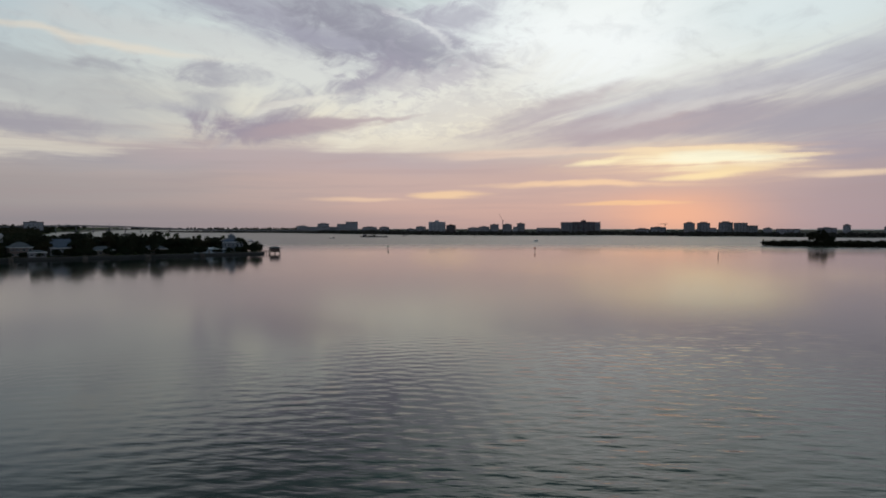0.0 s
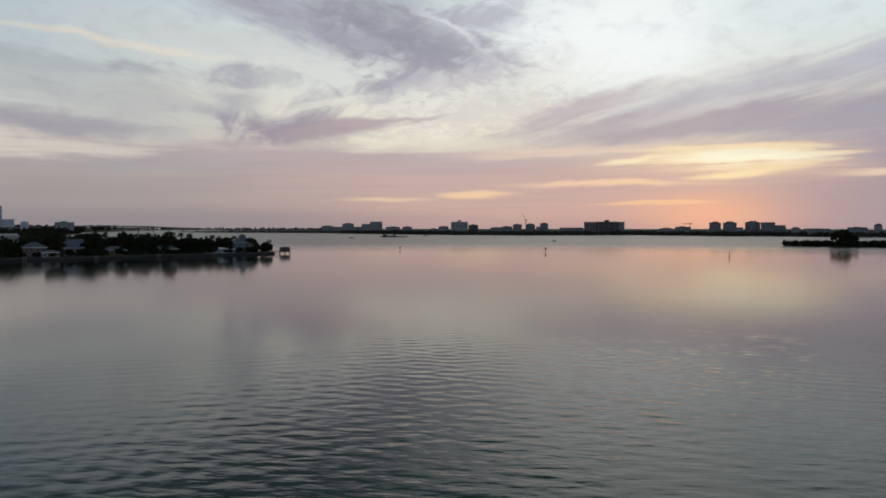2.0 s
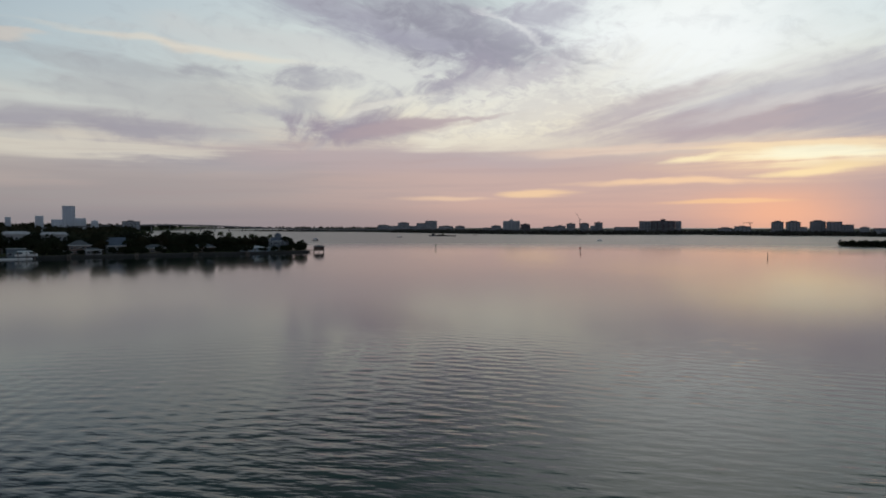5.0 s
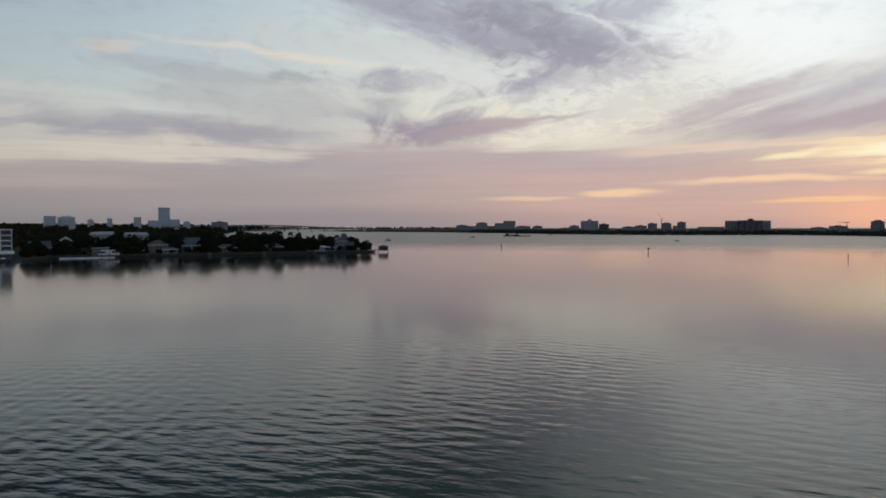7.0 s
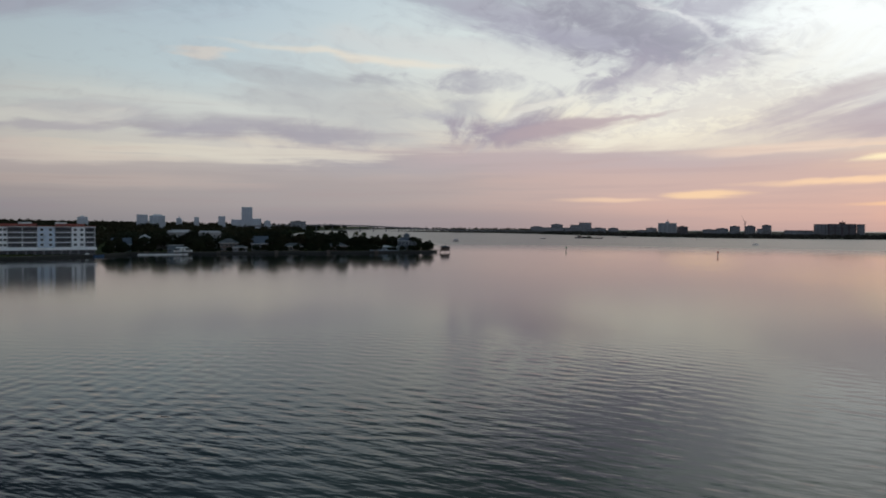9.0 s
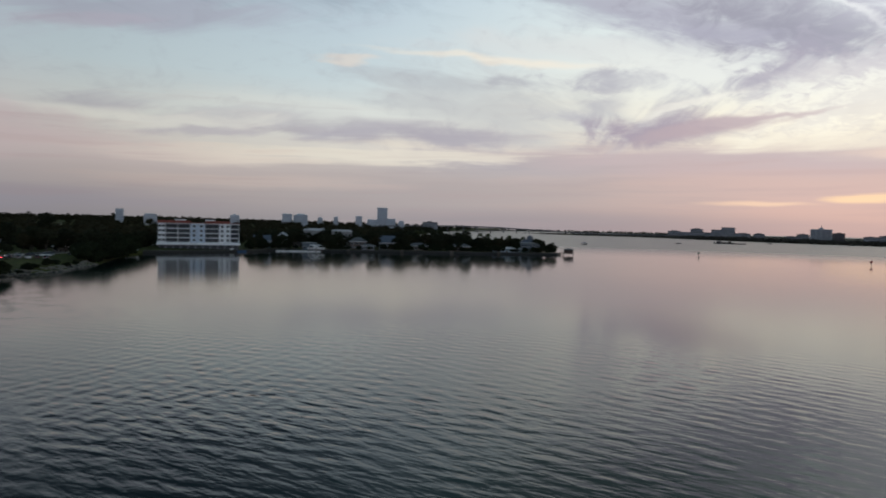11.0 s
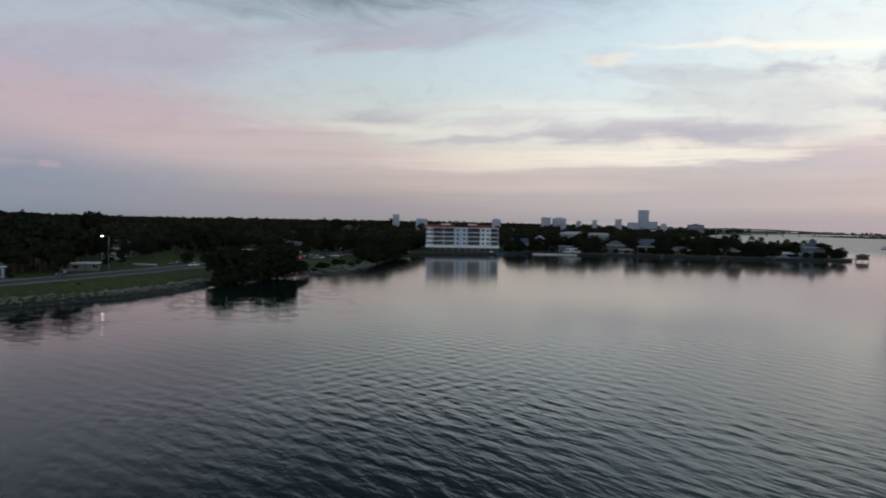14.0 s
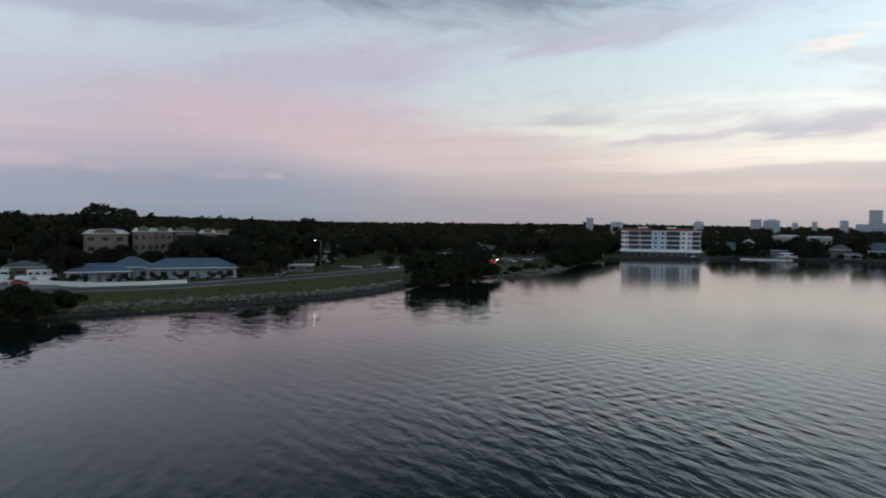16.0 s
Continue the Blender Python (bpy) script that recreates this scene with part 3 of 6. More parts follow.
# ---------------------------------------------------------------- building blocks
class Solid:
    """Collects faces and becomes one mesh."""

    def __init__(self):
        self.v, self.f = [], []

    def add(self, verts, faces):
        k = len(self.v)
        self.v += [tuple(p) for p in verts]
        self.f += [tuple(k + i for i in face) for face in faces]
        return self

    def box(self, x0, x1, y0, y1, z0, z1, slope=0.0):
        """slope: how far the top is drawn in on each side."""
        s = slope
        return self.add([(x0, y0, z0), (x1, y0, z0), (x1, y1, z0), (x0, y1, z0), (x0 + s, y0 + s, z1), (x1 - s, y0 + s, z1), (x1 - s, y1 - s, z1), (x0 + s, y1 - s, z1)],
                        [(3, 2, 1, 0), (4, 5, 6, 7), (0, 1, 5, 4), (1, 2, 6, 5), (2, 3, 7, 6), (3, 0, 4, 7)])

    def tube(self, a, b, r0, r1=None, n=8):
        a, b = Vector(a), Vector(b)
        r1 = r0 if r1 is None else r1
        q = (b - a).to_track_quat("Z", "Y")
        ring = [Vector((math.cos(2 * math.pi * i / n), math.sin(2 * math.pi * i / n), 0)) for i in range(n)]
        verts = [a + q @ (p * r0) for p in ring] + [b + q @ (p * r1) for p in ring]
        faces = [(i, (i + 1) % n, n + (i + 1) % n, n + i) for i in range(n)] + [tuple(range(n - 1, -1, -1)), tuple(range(n, 2 * n))]
        return self.add(verts, faces)

    def hip(self, x0, x1, y0, y1, z0, z1, cut=None, over=0.5):
        """A hipped roof with the ridge along x; cut 0 makes a gable."""
        x0, x1, y0, y1 = x0 - over, x1 + over, y0 - over, y1 + over
        c = (y1 - y0) / 2 if cut is None else cut
        c = min(c, (x1 - x0) / 2 - 0.05)
        m, e = (y0 + y1) / 2, 0.18
        verts = [(x0, y0, z0), (x1, y0, z0), (x1, y1, z0), (x0, y1, z0), (x0, y0, z0 + e), (x1, y0, z0 + e), (x1, y1, z0 + e), (x0, y1, z0 + e), (x0 + c, m, z1), (x1 - c, m, z1)]
        return self.add(verts, [(3, 2, 1, 0), (0, 1, 5, 4), (1, 2, 6, 5), (2, 3, 7, 6), (3, 0, 4, 7), (4, 5, 9, 8), (6, 7, 8, 9), (5, 6, 9), (7, 4, 8)])

    def mesh(self, name, material, smooth=False):
        me = bpy.data.meshes.new(name)
        me.from_pydata(self.v, [], self.f)
        me.materials.append(material)
        if smooth:
            me.polygons.foreach_set("use_smooth", [True] * len(me.polygons))
        me.update()
        return me


def quads(name, verts, material):
    """One mesh from an array of (n, 4, 3) corners."""
    n = len(verts)
    me = bpy.data.meshes.new(name)
    me.vertices.add(4 * n)
    me.vertices.foreach_set("co", np.ascontiguousarray(verts, dtype=np.float32).ravel())
    me.loops.add(4 * n)
    me.loops.foreach_set("vertex_index", np.arange(4 * n, dtype=np.int32))
    me.polygons.add(n)
    me.polygons.foreach_set("loop_start", np.arange(0, 4 * n, 4, dtype=np.int32))
    me.materials.append(material)
    me.update(calc_edges=True)
    return me


def thing(name, x, y, z, rz, label, category, group=""):
    ob = new(name)
    ob.empty_display_size = 0.5
    ob.matrix_basis = pose(x, y, z, 0, 0, rz)
    return tagged(ob, label, category, group)


def part(name, solid, material, parent, label="", at=None, smooth=False):
    """Links a Solid or a mesh as one object under a thing or a part."""
    me = solid.mesh(name, material, smooth) if isinstance(solid, Solid) else solid
    ob = new(name, me)
    ob.parent = parent
    if at:
        ob.location = at
    if label:
        ob["label"] = label
    return ob


def structure(name, me, label, category):
    return tagged(new(name, me), label, category, kind="structure")


# ---------------------------------------------------------------- shores
COAST = np.array([(-20, -420), (-52, -180), (-78, -60), (-89, -24), (-98, 2), (-108, 27), (-114, 48), (-127, 66), (-149, 86), (-170, 120), (-184, 150), (-212, 182), (-262, 226),
                  (-296, 262), (-291, 276), (-277, 325), (-284, 350), (-268, 366), (-237, 394), (-205, 420), (-172, 446), (-150, 466), (-126, 484), (-129, 498), (-190, 545),
                  (-300, 575), (-405, 625), (-640, 1070), (-880, 1500), (-960, 1690), (-1010, 1745), (-1150, 2050)], dtype=float)


def shore_gap(x, y, line=COAST):
    """Distance from points to a shore line."""
    p = np.stack([np.asarray(x, float), np.asarray(y, float)], -1)
    best = np.full(p.shape[:-1], 1e9)
    for a, b in zip(line[:-1], line[1:]):
        ab = b - a
        t = np.clip(((p - a) @ ab) / (ab @ ab), 0, 1)
        best = np.minimum(best, np.linalg.norm(p - a - t[..., None] * ab, axis=-1))
    return best


def ramp01(a, b, v):
    t = np.clip((np.asarray(v, float) - a) / (b - a), 0, 1)
    return t * t * (3 - 2 * t)


def ground_z(x, y):
    """Height of the land: a stone bank along the park, a sea wall along the canal homes, rising inland."""
    x, y = np.asarray(x, float), np.asarray(y, float)
    d = shore_gap(x, y)
    park = 1 - ramp01(215, 250, y)
    low = 0.05 + 1.75 * ramp01(0, 6.5, d)
    return park * low + (1 - park) * 1.35 + 0.55 * ramp01(8, 25, d) + (11.0 + 8.0 * (1 - ramp01(-100, 420, y))) * ramp01(130, 800, d)


def inside(x, y, poly):
    x, y = np.asarray(x, float), np.asarray(y, float)
    hit = np.zeros(x.shape, bool)
    for (x0, y0), (x1, y1) in zip(poly, np.roll(poly, -1, axis=0)):
        cross = ((y0 > y) != (y1 > y)) & (x < (x1 - x0) * (y - y0) / (y1 - y0 + 1e-12) + x0)
        hit ^= cross
    return hit


def divided(line, span):
    out = []
    for a, b in zip(line[:-1], line[1:]):
        n = max(1, int(np.linalg.norm(b - a) / span))
        out += [a + (b - a) * i / n for i in range(n)]
    return np.array(out + [line[-1]])


def land(name, edge, closing, height, material, label, grids, span=12.0):
    """Land with a shore along edge, closed at the back, with a skirt under water."""
    from mathutils.geometry import delaunay_2d_cdt
    rim = divided(np.array(edge, float), span)
    poly = np.vstack([rim, np.array(closing, float)])
    inner = []
    for x0, x1, y0, y1, step in grids:
        gx, gy = np.meshgrid(np.arange(x0, x1, step), np.arange(y0, y1, step))
        gx, gy = gx.ravel() + 0.3 * step * np.sin(gy.ravel()), gy.ravel() + 0.3 * step * np.cos(1.7 * gx.ravel())
        ok = inside(gx, gy, poly) & (shore_gap(gx, gy, np.vstack([poly, poly[:1]])) > 0.35 * min(step, span))
        inner += list(zip(gx[ok], gy[ok]))
    pts = [Vector(p) for p in poly] + [Vector(p) for p in inner]
    n = len(poly)
    v2, _, faces, *_ = delaunay_2d_cdt(pts, [], [list(range(n))], 1, 1e-4)
    xy = np.array([tuple(p) for p in v2])
    z = height(xy[:, 0], xy[:, 1])
    s = Solid()
    s.add([(*p, h) for p, h in zip(xy, z)], faces)
    rim_z = height(rim[:, 0], rim[:, 1])
    for (a, za), (b, zb) in zip(zip(rim[:-1], rim_z[:-1]), zip(rim[1:], rim_z[1:])):
        s.add([(*a, za), (*b, zb), (*b, -1.5), (*a, -1.5)], [(0, 1, 2, 3)])
    return structure(name, s.mesh(name, material), label, "ground")


MAINLAND_BACK = [(-1350, 3000), (-4700, 3000), (-4700, -2200), (60, -2200)]
land("ground", COAST, MAINLAND_BACK, ground_z, M_GRASS, "dark grassy land rising gently behind the shore",
     [(-430, -60, -200, 640, 11.0), (-1500, -60, -700, 2000, 70.0), (-4600, -60, -2100, 2900, 260.0)])

FAR_SHORE = np.array([(-1010, 2290), (-800, 2060), (-640, 1960), (-470, 1925), (-300, 1770), (-150, 1630), (-20, 1510), (100, 1450), (259, 1455), (380, 1500), (475, 1400), (510, 1340),
                      (600, 1380), (640, 1280), (710, 1215), (820, 1200), (1000, 1150), (1500, 980), (2600, 700)], dtype=float)


def far_z(x, y):
    return 0.5 + 1.0 * ramp01(0, 40, shore_gap(x, y, FAR_SHORE))


land("ground_far_shore", FAR_SHORE, [(2800, 1500), (1800, 3700), (-400, 3900), (-900, 3300), (-760, 2330), (-900, 2330)], far_z, M_SOIL, "low dark barrier island across the bay", [(-900, 2600, 900, 3600, 150.0)], 40.0)

ISLET = np.array([(560, 720), (430, 712), (345, 712), (326, 706), (333, 694), (362, 668), (400, 652), (470, 640), (620, 622), (800, 640)], dtype=float)


def islet_z(x, y):
    return 0.1 + 0.5 * ramp01(0, 10, shore_gap(x, y, ISLET))


land("ground_islet", ISLET, [(800, 720)], islet_z, M_SOIL, "low mangrove islet with a muddy rim", [(330, 800, 620, 720, 16.0)], 14.0)

KEY_SHORE = np.array([(-2500, 2500), (-2000, 2900), (-1500, 3150), (-1080, 3330), (-700, 3420)], dtype=float)


def key_z(x, y):
    return 0.5 + 1.5 * ramp01(0, 60, shore_gap(x, y, KEY_SHORE))


land("ground_far_key", KEY_SHORE, [(-700, 3800), (-2500, 3800)], key_z, M_SOIL, "low dark key on the horizon beyond the bridge", [(-2500, -700, 2500, 3800, 150.0)], 60.0)

# water: one sheet to the horizon
s = Solid()
ring = [(7000 * math.cos(a), 7000 * math.sin(a), 0.0) for a in np.linspace(0, 2 * math.pi, 65)[:-1]]
s.add(ring, [tuple(range(64))])
structure("water", s.mesh("water", M_WATER), "calm grey-green bay water with low wake ripples", "water")


def ribbon(name, line, half, lift, material, label, category, thick=0.25, height=ground_z):
    """A strip draped along a line."""
    line = divided(np.array(line, float), 6.0)
    way = np.gradient(line, axis=0)
    way /= np.linalg.norm(way, axis=1)[:, None]
    side = np.stack([-way[:, 1], way[:, 0]], 1)
    left, right = line + side * half, line - side * half
    zc = height(line[:, 0], line[:, 1]) + lift
    s = Solid()
    for i in range(len(line) - 1):
        q = [(*left[i], zc[i]), (*right[i], zc[i]), (*right[i + 1], zc[i + 1]), (*left[i + 1], zc[i + 1])]
        s.add(q + [(x, y, z - thick) for x, y, z in q], [(0, 1, 2, 3), (0, 3, 7, 4), (1, 5, 6, 2), (7, 6, 5, 4)])
    return structure(name, s.mesh(name, material), label, category)


ROAD = [(-112, -220), (-126, -80), (-131, -14), (-134, 7), (-143, 22), (-156, 41), (-172, 63), (-197, 93), (-222, 126), (-247, 162), (-280, 208), (-318, 252), (-352, 300), (-372, 380)]
ribbon("road", ROAD, 5.0, 0.22, M_ROAD, "grey asphalt shore road with pale kerbs", "road", 0.6)
side = divided(np.array(ROAD, float), 6.0)
way2 = np.gradient(side, axis=0)
way2 /= np.linalg.norm(way2, axis=1)[:, None]
nrm = np.stack([-way2[:, 1], way2[:, 0]], 1)
ribbon("pavement", side + nrm * 6.6, 1.2, 0.27, M_PAVE, "pale concrete pavement along the road", "pavement", 0.6)
ribbon("kerb", side - nrm * 5.2, 0.16, 0.34, M_PAVE, "pale concrete kerb", "kerb", 0.6)

# sea wall along the canal homes: panels darkened for shade, with a pale cap
wall_line = divided(COAST[13:24], 4.0)
seawall = structure("sea_wall", Solid().box(-0.1, 0.1, -0.1, 0.1, -1, 0.5).mesh("sea_wall", M_WALL_CONC), "stained concrete sea wall, faces darkened for shade, with a pale cap", "sea wall")
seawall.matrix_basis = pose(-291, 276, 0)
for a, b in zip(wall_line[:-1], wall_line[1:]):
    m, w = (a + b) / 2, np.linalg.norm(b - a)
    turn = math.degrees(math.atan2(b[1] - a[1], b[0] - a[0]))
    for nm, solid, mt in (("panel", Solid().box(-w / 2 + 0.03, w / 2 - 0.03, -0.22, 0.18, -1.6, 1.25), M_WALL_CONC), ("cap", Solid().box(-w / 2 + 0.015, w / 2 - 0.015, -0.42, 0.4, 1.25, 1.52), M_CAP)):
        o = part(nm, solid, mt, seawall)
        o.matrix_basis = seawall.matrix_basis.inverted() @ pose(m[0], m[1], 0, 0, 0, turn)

# ---------------------------------------------------------------- plants
def clump_quads(rng, centres, radii, count, size, squash=0.8, low=-0.35):
    """Leaf clumps scattered over and in a union of lobes."""
    k = rng.integers(0, len(centres), count)
    d = rng.normal(size=(count, 3))
    d /= np.linalg.norm(d, axis=1)[:, None]
    d[:, 2] = np.where(d[:, 2] < low, -d[:, 2], d[:, 2])
    r = radii[k] * (0.62 + 0.42 * rng.random(count) ** 0.5)
    c = centres[k] + d * r[:, None] * np.array([1, 1, squash])
    nrm = d + 0.9 * rng.normal(size=(count, 3))
    nrm /= np.linalg.norm(nrm, axis=1)[:, None]
    up = rng.normal(size=(count, 3))
    u = np.cross(nrm, up)
    u /= np.linalg.norm(u, axis=1)[:, None] + 1e-9
    w = np.cross(nrm, u)
    s = size * (0.55 + 0.9 * rng.random(count))[:, None]
    return np.stack([c - u * s - w * s * 0.5, c + u * s * 0.8 - w * s * 0.7, c + u * s + w * s * 0.55, c - u * s * 0.75 + w * s * 0.75], 1)


def make_tree(name, seed, height, spread, base, lobes, leaves, size, material, label, category, trunk=0.35):
    """A tapered trunk, limbs to each lobe, and a crown of many leaf clumps."""
    rng = np.random.default_rng(seed)
    root = thing(name, 0, 0, 0, 0, label, category)
    ang = rng.random(lobes) * 2 * math.pi
    rad = spread * (0.15 + 0.6 * rng.random(lobes) ** 0.7)
    zz = base + (height - base) * (0.25 + 0.55 * rng.random(lobes)) * (1 - 0.35 * rad / spread)
    cen = np.stack([rad * np.cos(ang), rad * np.sin(ang), zz], 1)
    cen[0] = (0, 0, base + (height - base) * 0.68)
    rr = spread * (0.30 + 0.22 * rng.random(lobes))
    rr[0] = (height - base) * 0.36
    s = Solid()
    fork = Vector((0.1, 0.05, base + (height - base) * 0.22))
    s.tube((0, 0, -0.5), (0.05, 0, fork.z * 0.5), trunk * 1.25, trunk, 7).tube((0.05, 0, fork.z * 0.5), fork, trunk, trunk * 0.8, 7)
    part("trunk", s, M_BARK, root)
    for c in cen[: min(lobes, 6)]:
        part("limb", Solid().tube(fork, Vector(c), trunk * 0.55, trunk * 0.15, 5), M_BARK, root)
    part("crown", quads("crown", clump_quads(rng, cen, rr, leaves, size), material), material, root)
    return root


def make_palm(seed, height, fronds=15):
    rng = np.random.default_rng(seed)
    root = thing("palm_tree", 0, 0, 0, 0, "tall cabbage palm with a ragged round head", "palm", "palms on the point")
    lean = rng.normal(size=2) * 0.35
    s = Solid()
    for i in range(4):
        a, b = i / 4, (i + 1) / 4
        s.tube((lean[0] * a * a, lean[1] * a * a, height * a - (0.5 if i == 0 else 0)), (lean[0] * b * b, lean[1] * b * b, height * b), 0.24 - 0.03 * i, 0.21 - 0.03 * i, 7)
    part("trunk", s, M_BARK, root)
    top = np.array([lean[0], lean[1], height])
    for i in range(fronds):
        a = 2 * math.pi * i / fronds + rng.normal() * 0.2
        rise = rng.uniform(-0.7, 1.2)
        out = np.array([math.cos(a), math.sin(a), 0])
        pts = []
        for t in np.linspace(0, 1, 6):
            pts.append(top + out * 2.4 * t * math.cos(rise * 0.6) + np.array([0, 0, 1.5 * rise * t - 1.6 * t * t]))
        sidev = np.array([-math.sin(a), math.cos(a), 0])
        q = []
        for j in range(5):
            p0, p1 = pts[j], pts[j + 1]
            w0, w1 = 0.75 * math.sin(math.pi * (0.12 + 0.78 * j / 5)), 0.75 * math.sin(math.pi * (0.12 + 0.78 * (j + 1) / 5))
            for sg in (-1, 1):
                dr0, dr1 = np.array([0, 0, -0.25 * w0]), np.array([0, 0, -0.25 * w1])
                q.append([p0, p0 + (p1 - p0) * 0.7, p1 + sg * sidev * w1 + dr1, p0 + sg * sidev * w0 + dr0])
        part("frond", quads("frond", np.array(q), M_PALM), M_PALM, root)
    return root


OAKS = [make_tree("broadleaf_tree", 11 + i, h, sp, 2.2, lo, lv, 0.42, M_LEAF, "dark dense broadleaf tree among the houses", "tree", 0.3) for i, (h, sp, lo, lv) in enumerate(((9.5, 4.6, 9, 1500), (11.5, 5.2, 10, 1700), (8.0, 5.4, 9, 1500), (12.5, 4.4, 9, 1600)))]
SHORE_BUSH = [make_tree("mangrove_tree", 41 + i, h, sp, 0.3, lo, lv, 0.36, M_MANGROVE, "dark mangrove thicket standing at the water's edge", "mangrove", 0.16) for i, (h, sp, lo, lv) in enumerate(((6.2, 4.6, 12, 1900), (7.6, 5.0, 13, 2000), (5.0, 4.2, 10, 1500)))]
PALMS = [make_palm(71 + i, h) for i, h in enumerate((11.0, 12.5, 9.5))]
used = set()


def plant(kinds, i, x, y, scale=1.0, turn=0.0, z=None, stretch=1.0):
    """Sets the pattern tree itself the first time, copies of it afterwards."""
    src = kinds[i % len(kinds)]
    z = float(ground_z(x, y)) if z is None else z
    m = pose(x, y, z, 0, 0, turn)
    ob = src if src.name not in used else copy_thing(src, m)
    used.add(src.name)
    ob.matrix_basis = m @ Matrix.Diagonal((scale, scale, scale * stretch, 1))
    return ob


def woods(name, xs, ys, zs, heights, seed, label, material, count=70, size=1.25, spread=0.42):
    """Countless far crowns as one mesh."""
    rng = np.random.default_rng(seed)
    out = []
    for x, y, z, h in zip(xs, ys, zs, heights):
        cen = np.array([[0, 0, 0.62 * h], [0.22 * h, 0.1 * h, 0.5 * h], [-0.2 * h, 0.14 * h, 0.48 * h], [0.03 * h, -0.24 * h, 0.45 * h], [0.0, 0.0, 0.25 * h]])
        cen[:, :2] *= rng.uniform(0.7, 1.3)
        q = clump_quads(rng, cen, np.array([spread, 0.3, 0.3, 0.3, 0.3]) * h * 0.85, count, size * h / 11, 0.8, -2.0)
        out.append(q + np.array([x, y, z]))
    return tagged(new(name, quads(name, np.concatenate(out), material)), label, "woods", kind="stuff")

# ---------------------------------------------------------------- houses
def window(parent, x, y, z, w, h, lit=False):
    """A framed window on a wall that faces -y."""
    f = Solid()
    t = 0.09
    f.box(x - w / 2 - t, x + w / 2 + t, y - 0.07, y + 0.02, z - t, z).box(x - w / 2 - t, x + w / 2 + t, y - 0.07, y + 0.02, z + h, z + h + t)
    f.box(x - w / 2 - t, x - w / 2, y - 0.07, y + 0.02, z, z + h).box(x + w / 2, x + w / 2 + t, y - 0.07, y + 0.02, z, z + h)
    f.box(x - 0.03, x + 0.03, y - 0.05, y + 0.02, z, z + h)
    ob = part("window", f, M_FRAME, parent)
    part("pane", Solid().box(x - w / 2, x + w / 2, y - 0.025, y + 0.01, z, z + h), M_PORCH if lit else M_GLASS, ob)
    return ob


def house(x, y, rz, w, d, wall_h, roof_h, kind, walls, roof, label, storeys=1, wins=4, z=None, group="", porch=0.0, door=True, win_h=1.2, win_w=1.7):
    """A house whose front faces -y: walls, roof, framed windows, a door, sometimes a porch."""
    z = float(ground_z(x, y)) - 0.05 if z is None else z
    root = thing("house", x, y, z, rz, label, "house", group)
    part("wall", Solid().box(-w / 2, w / 2, 0, d, -0.6, wall_h), walls, root)
    r = Solid()
    if kind == "flat":
        r.box(-w / 2 - 0.6, w / 2 + 0.6, -0.9, d + 0.6, wall_h, wall_h + 0.35).box(-w / 2, w / 2, 0, d, wall_h + 0.35, wall_h + roof_h, 0.8)
    elif kind == "shed":
        r.box(-w / 2 - 0.5, w / 2 + 0.5, -0.8, d + 0.5, wall_h, wall_h + 0.3)
    else:
        r.hip(-w / 2, w / 2, 0, d, wall_h, wall_h + roof_h, None if kind == "hip" else 0.0, 0.6)
    part("roof", r, roof, root)
    if kind in ("hip", "gable"):
        part("fascia", Solid().box(-w / 2 - 0.64, w / 2 + 0.64, -0.66, -0.61, wall_h - 0.06, wall_h + 0.2), M_WHITE, root)
    if kind == "gable":
        g = Solid()
        for sx in (-w / 2 + 0.02, w / 2 - 0.14):
            g.add([(sx, 0.2, wall_h), (sx, d - 0.2, wall_h), (sx, d / 2, wall_h + roof_h * 0.93), (sx + 0.12, 0.2, wall_h), (sx + 0.12, d - 0.2, wall_h), (sx + 0.12, d / 2, wall_h + roof_h * 0.93)], [(0, 1, 2), (5, 4, 3), (0, 2, 5, 3), (1, 4, 5, 2)])
        part("gable_wall", g, walls, root)
    fl = wall_h / storeys
    for s in range(storeys):
        for i in range(wins):
            wx = -w / 2 + w * (i + 0.5) / wins
            if door and s == 0 and i == wins // 2:
                dd = part("door", Solid().box(wx - 0.5, wx + 0.5, -0.06, 0.03, 0.0, 2.1), M_WOOD, root)
                part("door_handle", Solid().box(wx + 0.34, wx + 0.40, -0.12, -0.06, 1.0, 1.12), M_HUB, dd)
            else:
                window(root, wx, -0.01, s * fl + 0.85, min(win_w, 0.62 * w / wins), min(win_h, fl - 1.2))
    if porch:
        part("porch_roof", Solid().box(-w / 2 + 0.3, w / 2 - 0.3, -porch, -0.02, fl - 0.25, fl - 0.05), roof, root)
        for i in range(4):
            px = -w / 2 + 0.5 + (w - 1.0) * i / 3
            part("post", Solid().box(px - 0.08, px + 0.08, -porch + 0.1, -porch + 0.26, 0, fl - 0.25), M_WHITE, root)
    return root


